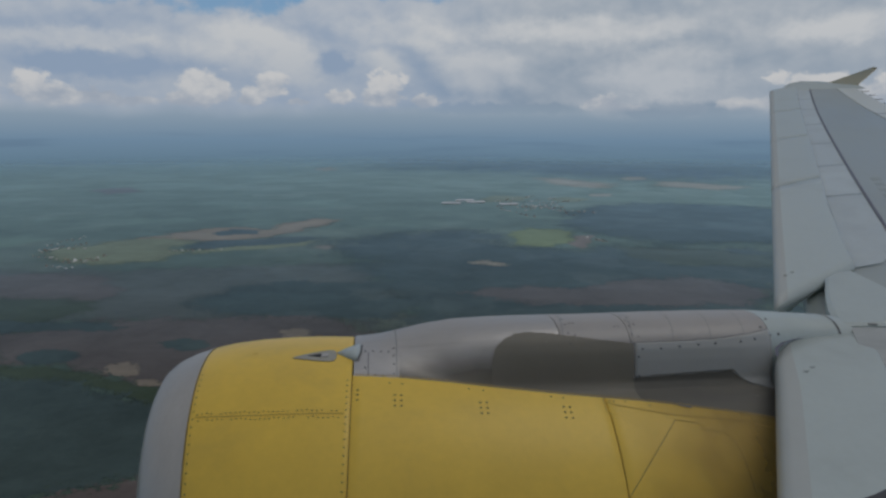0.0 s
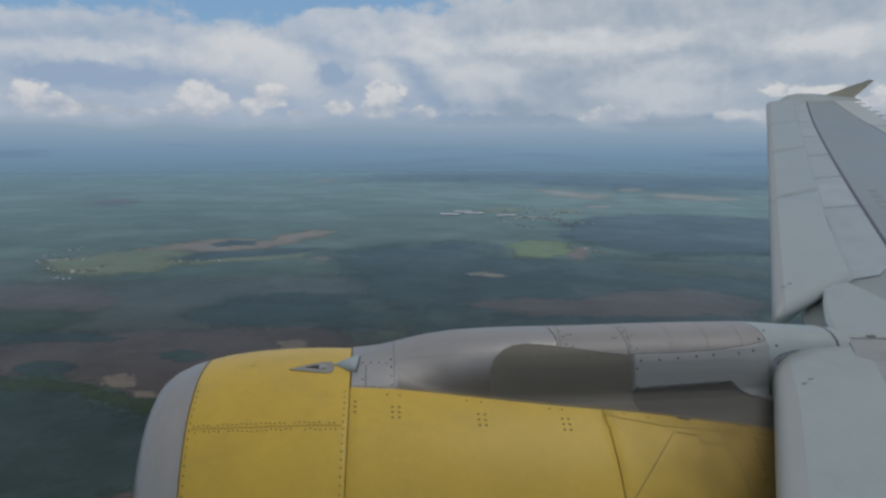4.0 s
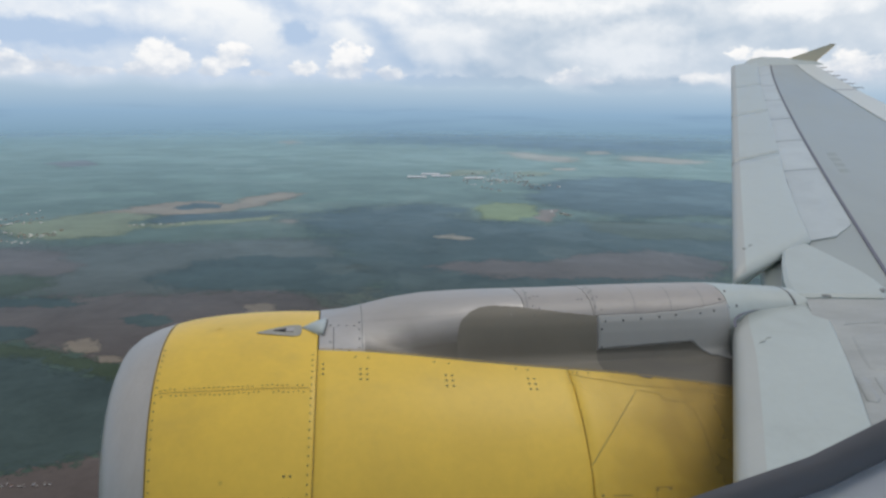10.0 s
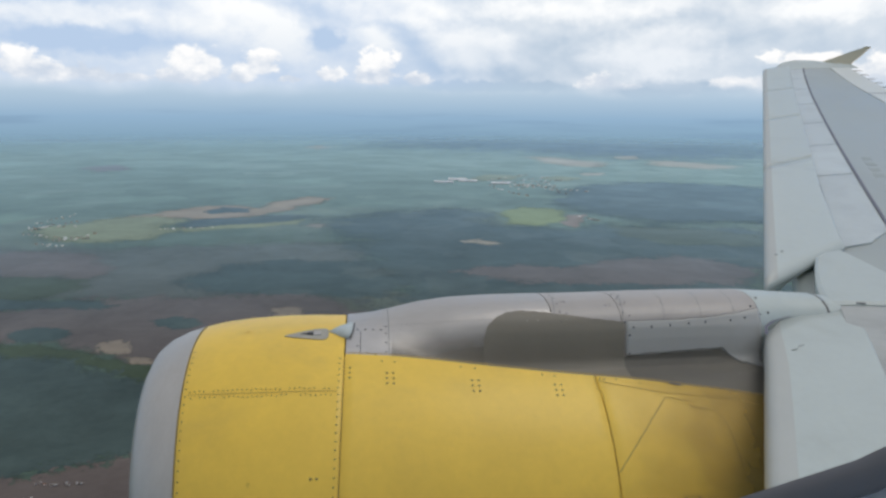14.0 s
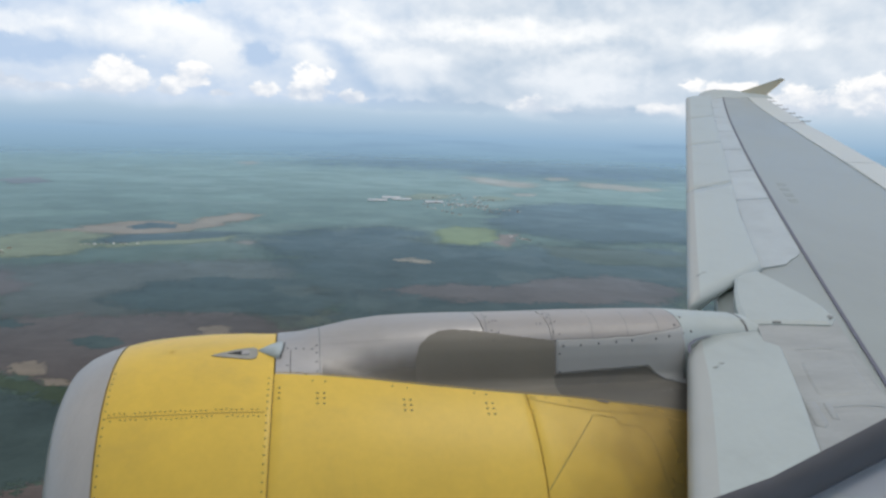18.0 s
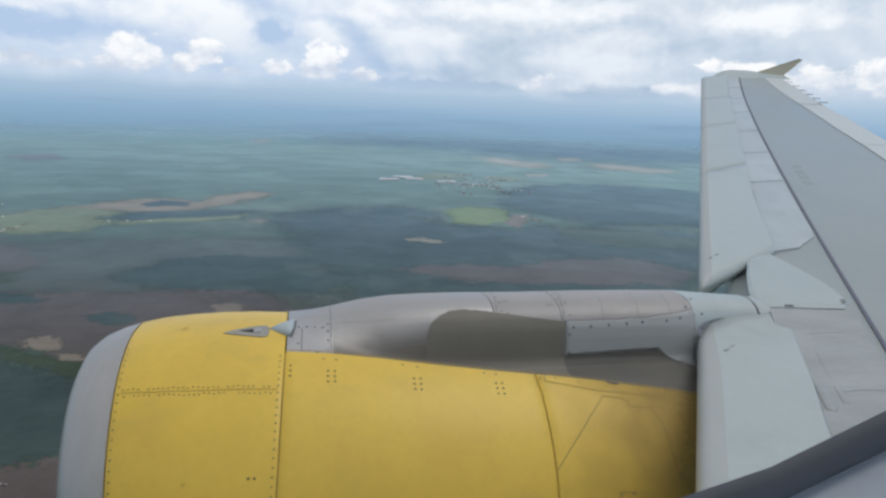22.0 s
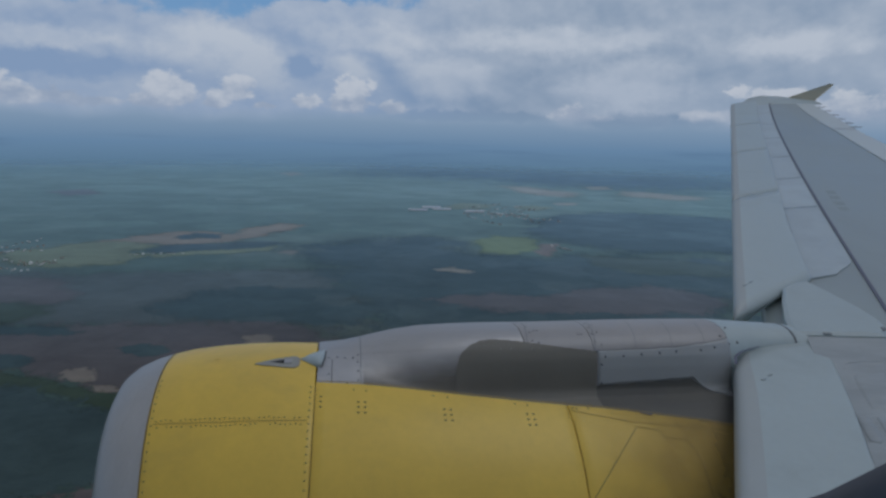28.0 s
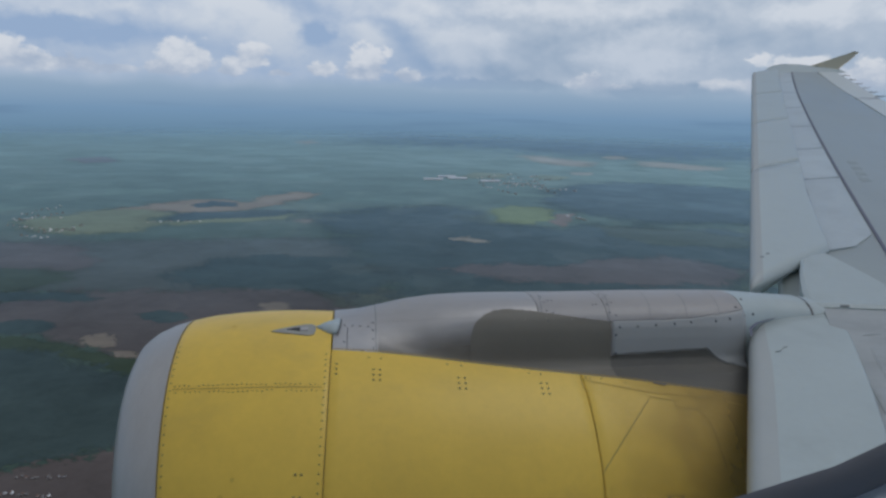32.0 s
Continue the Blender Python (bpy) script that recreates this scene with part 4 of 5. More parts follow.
slat_line = lambda u, w, lift: wing_at(u, w, lift + 0.006)
ribbon("slat_end_gap", [(1.665, 3.865), (1.70, 3.955), (1.77, 4.025), (1.95, 4.12), (2.12, 4.165), (2.31, 4.195)], 0.016, STRIPE, wing, slat_line, "dark gap at the slat's outer end")
ribbon("slat_trailing_gap", [(2.325, 4.20), (2.20, 3.83), (2.05, 3.40), (1.90, 3.02), (1.62, 2.3)], 0.014, SEAM_GREY, wing, lambda u, w, lift: wing_at(u, w, lift - 0.028))
ribbon("slat_trailing_gap", [(lerp_table(SLAT_END, y) + 0.004, y) for y in (5.22, 6.0, 7.0, 7.9, 9.0, 10.3, 11.6, 13.0, 14.2, 15.1)], 0.014, SEAM_GREY, wing, lambda u, w, lift: wing_at(u, w, lift - 0.031))
# fairing plate over the joint of pylon and wing
plate = thing("pylon_fairing_plate", "pale triangular fairing plate lying over the wing's leading edge", "fairing")
outline = [(2.20, 4.42), (2.14, 4.20), (2.33, 4.20), (2.50, 4.19), (2.68, 4.185), (2.76, 4.28), (2.78, 4.45), (2.77, 4.60), (2.73, 4.80), (2.67, 5.06), (2.55, 5.02), (2.43, 4.92), (2.31, 4.68)]
n = len(outline)
verts = [wing_at(x, y, 0.02) for x, y in outline] + [wing_at(2.5 + (x - 2.5) * 0.9, 4.6 + (y - 4.6) * 0.94, 0.034) for x, y in outline] + [wing_at(x + 0.02, y, -0.05 if x > 2.3 and y < 4.8 else -0.2) for x, y in outline]
faces = [tuple(range(n, 2 * n))] + [(i, (i + 1) % n, n + (i + 1) % n, n + i) for i in range(n)] + [(i, (i + 1) % n, 2 * n + (i + 1) % n, 2 * n + i) for i in range(n)]
mesh_object("plate_skin", verts, faces, PALE, plate, smooth=False)
wing_line = lambda u, w, lift: wing_at(u, w, lift + 0.03)
ribbon("plate_joint", [(2.30, 4.28), (2.36, 4.55), (2.44, 4.86)], 0.007, SEAM_GREY, plate, wing_line)
sheet("plate_latch", [(2.32, 4.205), (2.37, 4.20), (2.375, 4.23), (2.325, 4.235)], 0.03, PANEL_SEAM, plate, "dark latch recess", thick=0.012)
sheet("plate_corner", [(2.70, 4.235), (2.735, 4.265), (2.73, 4.29), (2.70, 4.275)], 0.037, PANEL_SEAM, plate, thick=0.01)

# ---------------------------------------------------------------- cabin side and window
def rounded(cx, cz, w, h, r, n=12):
    pts = []
    for k, (sx, sz) in enumerate(((1, 1), (-1, 1), (-1, -1), (1, -1))):
        for i in range(n + 1):
            a = (k + i / n) * math.pi / 2
            pts.append((cx + sx * (w / 2 - r) + r * math.cos(a), cz + sz * (h / 2 - r) + r * math.sin(a)))
    return pts


WIN = (-0.0208, 0.1394, 0.2084, 0.33)   # centre x, centre z, width, height


def ring(name, sizes, mat, parent=None, label=""):
    """A lofted frame: (growth, depth y) from inside to outside."""
    rows = []
    for grow, y in sizes:
        rows.append([Vector((x, y, z)) for x, z in rounded(WIN[0], WIN[1], WIN[2] + 2 * grow, WIN[3] + 2 * grow, 0.085 + grow)])
    v, f = grid_mesh(rows, closed=True)
    return mesh_object(name, v, f, mat, parent, label)


window = thing("window_1", "oval cabin window with dark rubber seal", "window", kind="structure")
ring("window_seal", [(0.016, 0.066), (0.001, 0.0562), (0.0, 0.055), (0.0004, 0.0538), (0.0014, 0.0532), (0.0023, 0.0538), (0.018, 0.066), (0.016, 0.066)], RUBBER, window, "dark rubber window seal")
ring("window_reveal", [(0.0021, 0.0541), (0.0025, 0.0525), (0.0034, 0.046), (0.006, 0.036), (0.012, 0.028), (0.036, 0.022)], TRIM, window, "grey plastic window surround")
ring("outer_frame", [(0.0175, 0.0655), (0.03, 0.067), (0.10, 0.078), (0.16, 0.084)], TRIM, window)


def wall_with_hole(y, grow, size):
    inner = [Vector((x, y, z)) for x, z in rounded(WIN[0], WIN[1], WIN[2] + 2 * grow, WIN[3] + 2 * grow, 0.085 + grow)]
    outer = []
    for p in inner:
        d = Vector((p.x - WIN[0], 0, p.z - WIN[1]))
        k = size / max(abs(d.x), abs(d.z))
        outer.append(Vector((WIN[0] + d.x * k, y, WIN[1] + d.z * k)))
    return [inner, outer]


inner_a, outer_a = wall_with_hole(0.022, 0.036, 0.40)
inner_b, outer_b = wall_with_hole(0.085, 0.158, 0.40)
v, f = grid_mesh([inner_a, outer_a, outer_b, inner_b], closed=True)
tagged(mesh_object("wall_cabin", v, f, TRIM, smooth=False), "grey plastic cabin wall panel around the window", "wall", kind="structure")

# fuselage shell round the cabin: white skin, open where the window panel sits and, to let in light, along the far side
FUS_Y, FUS_Z, FUS_R = -1.83, 0.0, 1.975
SKIN = material("white_fuselage_paint", (0.72, 0.73, 0.73), 0.45, spread=0.04, grain=1.5)
xs = [-9.0 + 0.5 * k for k in range(18)] + [-0.36, 0.36] + [0.5 + 0.5 * k for k in range(24)]
xs = sorted(set(xs))
degs = [k * 7.5 for k in range(48)]


def tube(x, deg, r=FUS_R):
    return Vector((x, FUS_Y + r * math.cos(radians(deg)), FUS_Z + r * math.sin(radians(deg))))


verts, faces = [], []
for r in (FUS_R, FUS_R - 0.05):
    verts += [tube(x, d, r) for x in xs for d in degs]
n, m = len(degs), len(xs)
for layer in (0, 1):
    for i in range(m - 1):
        for j in range(n):
            mid = (degs[j] + 3.75) % 360
            xm = (xs[i] + xs[i + 1]) / 2
            near = abs(xm) < 0.36 and (mid < 15 or mid > 352)
            # unseen gap, far wider than windows, added to brighten the window surround
            far = 140 < mid < 214
            if near or far:
                continue
            base = layer * n * m
            k = (j + 1) % n
            faces.append((base + i * n + j, base + i * n + k, base + (i + 1) * n + k, base + (i + 1) * n + j))
for i in (0, m - 1):
    faces.append(tuple(i * n + j for j in range(n)))
tagged(mesh_object("wall_fuselage", verts, faces, SKIN), "white painted aircraft fuselage shell", "fuselage", kind="structure")
q = [(-8.9, -3.50, -0.98), (11.9, -3.50, -0.98), (11.9, -0.16, -0.98), (-8.9, -0.16, -0.98)]
q += [(x, y, z - 0.06) for x, y, z in q]
tagged(mesh_object("floor", q, [(0, 1, 2, 3), (4, 5, 6, 7), (0, 1, 5, 4), (1, 2, 6, 5), (2, 3, 7, 6), (3, 0, 4, 7)], TRIM, smooth=False), "grey cabin floor", "floor", kind="structure")
q = [(-8.9, -3.20, 1.30), (11.9, -3.20, 1.30), (11.9, -0.46, 1.30), (-8.9, -0.46, 1.30)]
q += [(x, y, z + 0.05) for x, y, z in q]
tagged(mesh_object("ceiling", q, [(0, 1, 2, 3), (4, 5, 6, 7), (0, 1, 5, 4), (1, 2, 6, 5), (2, 3, 7, 6), (3, 0, 4, 7)], TRIM, smooth=False), "grey cabin ceiling", "ceiling", kind="structure")

# the whole aircraft, with its cabin, leans with the camera
for ob in [nacelle, pylon, wing, plate, window] + [bpy.data.objects[k] for k in ("wall_cabin", "wall_fuselage", "floor", "ceiling")]:
    ob.matrix_world = BANK @ ob.matrix_world

# ---------------------------------------------------------------- land below
DROP = 150.0


def land_height(r):
    """Level lowland."""
    return -DROP + 0.0 * r


def land_point(az, el, lift=0.0):
    """The place on the ground seen at an azimuth from +y and an angle below the horizon, in degrees."""
    lo, hi = 10.0, 4940.0
    for _ in range(40):
        d = (lo + hi) / 2
        if land_height(d) > -d * math.tan(radians(-el)):
            hi = d
        else:
            lo = d
    return Vector((d * math.sin(radians(az)), d * math.cos(radians(az)), land_height(d) + lift))


def ground_material(name, colors, cell=0.008, detail=0.045, gloss=(0.42, 0.55, 0.595), ragged=True):
    """Fields and woods in broad patches; a soft gloss growing towards grazing angles stands in for haze."""
    mat = bpy.data.materials.new(name)
    mat.use_nodes = True
    g = Graph(mat.node_tree)
    co = g.node("ShaderNodeTexCoord").outputs["Object"]
    warp = g.noise(co, 0.009, 4.0, 0.6, color=True)
    w = g.node("ShaderNodeVectorMath", operation="MULTIPLY_ADD")
    g.put(w.inputs[0], warp)
    w.inputs[1].default_value = (80, 80, 0)
    g.put(w.inputs[2], co)
    v = w.outputs[0]
    cells = g.voronoi(v, cell, "F1", out="Color")
    r, s, t = g.split(cells)
    wood = g.noise(v, 0.0034, 5.0, 0.55)
    tree = g.noise(co, 0.16, 3.0, 0.7)
    leaf = g.noise(co, detail, 4.0, 0.65)
    forest = g.mix(leaf, colors[0], colors[1])
    forest = g.mix(g.ramp(tree, 0.4, 0.7, 0.0, 0.5), forest, colors[0])
    field = g.mix(g.ramp(r, 0.35, 0.65), colors[2], colors[3])
    field = g.mix(g.ramp(s, 0.72, 0.80), field, colors[4])
    field = g.mix(g.m("MULTIPLY", leaf, 0.4), field, colors[1])
    open_land = g.ramp(g.m("ADD", wood, g.m("MULTIPLY", g.m("SUBTRACT", t, 0.5), 0.14)), 0.44, 0.62)
    col = g.mix(open_land, forest, field)
    blotch = g.m("ADD", 0.25, g.m("MULTIPLY", g.noise(v, 0.011, 9.0, 0.72), 1.5))
    col = g.mix(1.0, col, g.vec(blotch, blotch, blotch), "MULTIPLY")
    d = g.node("ShaderNodeBsdfDiffuse")
    g.put(d.inputs[0], col)
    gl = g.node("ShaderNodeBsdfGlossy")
    # tinted gloss takes the place of hazy air over the land
    haze_sheen = g.mix(open_land, tuple(0.90 * k for k in gloss), gloss)
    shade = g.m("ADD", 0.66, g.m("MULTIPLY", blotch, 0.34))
    g.put(gl.inputs["Color"], g.mix(1.0, haze_sheen, g.vec(shade, shade, shade), "MULTIPLY"))
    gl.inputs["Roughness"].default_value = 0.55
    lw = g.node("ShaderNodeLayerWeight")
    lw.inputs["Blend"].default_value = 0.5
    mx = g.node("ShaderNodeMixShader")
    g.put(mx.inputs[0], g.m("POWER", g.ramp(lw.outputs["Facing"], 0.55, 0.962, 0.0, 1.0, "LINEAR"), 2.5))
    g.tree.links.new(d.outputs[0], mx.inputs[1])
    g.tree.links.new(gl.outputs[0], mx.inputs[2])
    # the sheet turns clear towards its far rim to imitate haze, and ragged along its outline where it carries one
    x, y, z = g.split(co)
    away = g.m("SQRT", g.m("ADD", g.m("MULTIPLY", x, x), g.m("MULTIPLY", y, y)))
    clear = g.node("ShaderNodeBsdfTransparent")
    fade = g.node("ShaderNodeMixShader")
    far = g.ramp(away, 2100.0, 4900.0)
    if ragged:
        inside = g.node("ShaderNodeAttribute")
        inside.attribute_name = "inside"
        torn = g.m("ADD", inside.outputs["Fac"], g.m("ADD", g.m("MULTIPLY", g.m("SUBTRACT", g.noise(co, 0.03, 7.0, 0.7), 0.5), 1.3), g.m("MULTIPLY", g.m("SUBTRACT", g.noise(co, 0.35, 5.0, 0.7), 0.5), 1.5)))
        far = g.m("MAXIMUM", far, g.ramp(torn, 0.47, 0.53, 1.0, 0.0))
    g.put(fade.inputs[0], far)
    g.tree.links.new(mx.outputs[0], fade.inputs[1])
    g.tree.links.new(clear.outputs[0], fade.inputs[2])
    out = g.node("ShaderNodeOutputMaterial")
    g.tree.links.new(fade.outputs[0], out.inputs[0])
    return mat


WOODS = ((0.058, 0.082, 0.073), (0.084, 0.120, 0.090), (0.096, 0.140, 0.088), (0.098, 0.094, 0.076), (0.125, 0.122, 0.085))
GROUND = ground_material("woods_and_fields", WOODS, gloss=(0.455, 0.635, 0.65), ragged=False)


def plain_land(name, c, cell=0.025, gloss=(0.42, 0.55, 0.595)):
    return ground_material(name, (c, tuple(k * 1.25 for k in c), tuple(k * 0.9 for k in c), tuple(k * 1.1 for k in c), c), cell, 0.06, gloss)


STUBBLE = plain_land("stubble_field", (0.29, 0.235, 0.175), gloss=(0.52, 0.57, 0.57))
GRASS = plain_land("green_meadow", (0.052, 0.070, 0.042))
PLOUGH = plain_land("ploughed_earth", (0.105, 0.089, 0.083), gloss=(0.46, 0.56, 0.62))
SAND = plain_land("pale_sand", (0.215, 0.178, 0.14))
DARKWOOD = ground_material("conifer_wood", ((0.052, 0.074, 0.073), (0.074, 0.101, 0.095), (0.066, 0.091, 0.085), (0.080, 0.099, 0.089), (0.095, 0.111, 0.094)), 0.02, 0.06, (0.35, 0.495, 0.575))
# bluer gloss than the near wood, for the haze in front of it
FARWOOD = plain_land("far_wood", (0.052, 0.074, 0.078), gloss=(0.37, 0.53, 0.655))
DRYGRASS = plain_land("dry_grass", (0.34, 0.31, 0.25), gloss=(0.60, 0.665, 0.66))

rows = []
for k in range(0, 121):
    r = 4950 * (k / 120) ** 1.3 + 0.1
    rows.append([Vector((r * math.sin(a), r * math.cos(a), land_height(r))) for a in np.linspace(0, 2 * math.pi, 97)[:-1]])
v, f = grid_mesh(rows, closed=True)
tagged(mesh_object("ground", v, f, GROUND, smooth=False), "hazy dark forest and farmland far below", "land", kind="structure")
rnd = random.Random(11)


field_count = itertools.count(1)


def field(name, pts, mat, label, category="field", rough=0.22, feather=0.16):
    """A field with an irregular outline, from corners (azimuth, angle)."""
    lift = 0.01 + 0.004 * next(field_count)               # no two sheets in one plane
    corners = [land_point(a, e) for a, e in pts]
    line = []
    for p, q in zip(corners, corners[1:] + corners[:1]):
        steps = 16
        scale = 5.0 / max((q - p).length, 1.0)
        side = Vector((-(q - p).y, (q - p).x, 0))
        for i in range(steps):
            t = i / steps
            at = (p + (q - p) * t) * scale
            wave = noise.noise(at * 0.45) * rough + noise.noise(at * 1.3) * rough * 0.5
            line.append(p + (q - p) * t + side * (wave * math.sin(math.pi * t) * 0.8 + rnd.uniform(-0.004, 0.004) * math.sin(math.pi * t)))
    # a flat sheet a little wider than the outline; each vertex knows how deep it lies inside
    ring = np.array([(p.x, p.y) for p in line])
    nxt = np.roll(ring, -1, axis=0)
    area = abs(np.sum(ring[:, 0] * nxt[:, 1] - nxt[:, 0] * ring[:, 1])) / 2
    soft = feather * math.sqrt(area)
    lo, hi = ring.min(axis=0) - soft, ring.max(axis=0) + soft
    count = 44
    gx, gy = np.meshgrid(np.linspace(lo[0], hi[0], count), np.linspace(lo[1], hi[1], count))
    pt = np.stack([gx.ravel(), gy.ravel()], axis=1)[:, None, :]
    way = (nxt - ring)[None]
    t = np.clip(np.sum((pt - ring[None]) * way, axis=2) / np.maximum(np.sum(way * way, axis=2), 1e-6), 0, 1)
    dist = np.sqrt(np.min(np.sum((pt - ring[None] - way * t[..., None]) ** 2, axis=2), axis=1))
    cross = (ring[None, :, 1] > pt[..., 1]) != (nxt[None, :, 1] > pt[..., 1])
    at_x = ring[None, :, 0] + (pt[..., 1] - ring[None, :, 1]) * way[..., 0] / np.where(abs(way[..., 1]) < 1e-9, 1e-9, way[..., 1])
    odd = np.sum(cross & (pt[..., 0] < at_x), axis=1) % 2 == 1
    depth = np.clip(0.5 + np.where(odd, dist, -dist) / (2 * soft), 0, 1)
    faces, used = [], {}
    for i in range(count - 1):
        for j in range(count - 1):
            quad = (i * count + j, i * count + j + 1, (i + 1) * count + j + 1, (i + 1) * count + j)
            if max(depth[k] for k in quad) > 0.02:
                faces.append(tuple(used.setdefault(k, len(used)) for k in quad))
    me = bpy.data.meshes.new(name)
    me.from_pydata([(pt[k, 0, 0], pt[k, 0, 1], -DROP + lift) for k in used], [], faces)
    me.attributes.new("inside", "FLOAT", "POINT").data.foreach_set("value", [float(depth[k]) for k in used])
    me.materials.append(mat)
    return tagged(new(name, me), label, category)


REDPLOT = plain_land("red_earth", (0.20, 0.155, 0.14), gloss=(0.50, 0.56, 0.57))
YOUNG = plain_land("young_crop", (0.20, 0.225, 0.135), gloss=(0.46, 0.58, 0.56))
BRIGHT = plain_land("bright_crop", (0.20, 0.25, 0.125), gloss=(0.45, 0.58, 0.52))
# patchwork of further fields and woods, each with its own crooked outline
patch = random.Random(23)
kinds = [("ploughed_field", PLOUGH, "brown ploughed field among woods", "field"), ("meadow", GRASS, "dull green meadow among woods", "field"),
         ("wood", DARKWOOD, "dark wood in open country", "wood"), ("wood", DARKWOOD, "dark wood in open country", "wood"), ("ploughed_field", PLOUGH, "brown ploughed field among woods", "field")]
for i in range(24):
    az, el = patch.uniform(-60, 55), -2.6 * (24 / 2.6) ** patch.random()
    if -36 < az < 26:
        continue
    w, h = patch.uniform(2.0, 7.5), patch.uniform(0.05, 0.12) * -el
    tilt = patch.uniform(-0.03, 0.03)
    pts = []
    for k in range(7):
        t = k * 2 * math.pi / 7 + patch.uniform(-0.2, 0.2)
        x, y = math.cos(t) * patch.uniform(0.6, 1.1), math.sin(t) * patch.uniform(0.5, 1.1)
        pts.append((az + w * x, el + h * y + tilt * w * x))
    nm, mt, lb, ct = kinds[patch.randrange(5)]
    field(nm, pts, mt, lb, ct, rough=0.34)

# the fields and woods of the plain
HEATH = plain_land("dim_heath", (0.082, 0.090, 0.084), gloss=(0.445, 0.585, 0.635))
field("heath", [(-36.70, -9.19), (-29.73, -9.61), (-20.87, -10.05), (-11.72, -10.14), (-6.44, -10.50), (-3.75, -12.90), (-7.39, -15.06), (-21.10, -14.19), (-30.04, -13.31), (-37.09, -12.83)], HEATH, "wide dull grey-violet heath between woods", "heath")
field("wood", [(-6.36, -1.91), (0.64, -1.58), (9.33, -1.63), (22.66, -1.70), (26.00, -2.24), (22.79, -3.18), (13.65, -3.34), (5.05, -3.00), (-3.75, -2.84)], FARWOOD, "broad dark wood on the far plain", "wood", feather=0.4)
field("wood", [(-10.16, -8.52), (-6.42, -8.03), (-0.18, -7.61), (2.96, -7.91), (3.52, -8.83), (8.99, -9.03), (12.23, -8.55), (17.28, -8.47), (23.41, -8.32), (26.66, -9.26), (23.61, -12.81), (9.94, -15.65), (-3.76, -15.99), (-6.47, -13.32), (-8.22, -10.65)], DARKWOOD, "wide dark wood round the green field", "wood")
field("wood", [(8.22, -6.07), (12.91, -5.33), (19.87, -5.22), (25.59, -5.54), (25.79, -7.81), (16.02, -8.28), (12.19, -7.86), (9.58, -7.43), (7.81, -6.87)], DARKWOOD, "dark wood behind the hamlet", "wood")
field("ploughed_field", [(0.79, -12.52), (5.31, -11.89), (8.89, -12.02), (14.08, -10.97), (18.24, -10.62), (23.46, -11.10), (22.39, -12.32), (9.83, -13.29), (3.07, -13.10)], PLOUGH, "dull brown field strip among woods")
field("meadow", [(12.23, -8.64), (18.10, -8.59), (23.26, -8.74), (23.32, -9.55), (17.37, -9.83), (13.14, -9.46)], GRASS, "dull green clearing in the woods")
field("ploughed_field", [(-34.62, -9.48), (-29.75, -9.84), (-26.59, -10.33), (-25.76, -11.44), (-27.81, -12.06), (-31.92, -11.56), (-34.46, -11.05)], PLOUGH, "dull brown field in the shade")
field("meadow", [(-39.72, -10.75), (-34.48, -11.23), (-29.55, -11.65), (-26.77, -12.63), (-30.01, -13.01), (-34.08, -13.70), (-38.97, -14.02)], GRASS, "green meadow between dark hedges")
field("wood", [(-21.02, -12.70), (-17.71, -11.64), (-12.62, -11.51), (-6.46, -12.00), (-2.85, -13.35), (-5.58, -14.65), (-13.58, -14.24), (-17.82, -13.92)], DARKWOOD, "dark wood above the brown field", "wood")
field("ploughed_field", [(-34.08, -13.70), (-30.04, -13.27), (-25.35, -13.57), (-21.09, -13.94), (-16.14, -14.02), (-10.07, -14.47), (-7.40, -15.94), (-13.69, -17.41), (-18.05, -18.78), (-23.38, -18.72), (-27.84, -16.95), (-34.25, -15.39)], PLOUGH, "broad pinkish-brown ploughed field")
field("wood", [(-35.82, -12.28), (-31.39, -13.08), (-28.28, -13.35), (-25.19, -13.99), (-26.15, -14.26), (-32.11, -13.63), (-35.91, -13.14)], DARKWOOD, "long dark hedge wood beside the ploughed field", "wood")
field("wood", [(-32.59, -15.12), (-30.88, -14.99), (-29.33, -15.27), (-28.62, -15.75), (-29.57, -16.09), (-31.99, -15.90)], DARKWOOD, "small dark wood in the ploughed field", "wood")
field("wood", [(-23.32, -15.40), (-21.57, -15.23), (-19.96, -15.53), (-19.66, -16.06), (-21.22, -16.25), (-22.72, -15.86)], DARKWOOD, "small dark wood in the ploughed field", "wood")
field("sand_pit", [(-27.08, -16.66), (-25.75, -16.51), (-24.97, -16.84), (-25.10, -17.55), (-26.46, -17.45)], SAND, "pale sandy patch at the field's edge", "sand", feather=0.3)
field("sand_pit", [(-25.27, -17.77), (-23.54, -18.06), (-22.90, -18.62), (-24.77, -18.39)], SAND, "pale sandy patch at the field's edge", "sand", feather=0.3)
field("sand_pit", [(-14.22, -15.16), (-12.73, -15.06), (-11.69, -15.62), (-12.76, -16.00), (-14.06, -15.77)], SAND, "pale sandy patch at the field's edge", "sand", feather=0.3)
field("meadow", [(-34.27, -15.61), (-30.98, -16.12), (-28.21, -17.06), (-25.31, -18.32), (-21.41, -19.27), (-21.48, -20.48), (-25.75, -19.06), (-29.00, -17.81), (-34.35, -16.34)], GRASS, "green strip below the ploughed field")
field("wood", [(-36.22, -16.08), (-31.07, -17.10), (-28.30, -18.07), (-24.25, -19.82), (-20.32, -21.83), (-20.47, -24.22), (-25.20, -24.54), (-29.61, -24.56), (-33.19, -24.65), (-37.09, -23.95)], DARKWOOD, "large dark conifer wood", "wood")
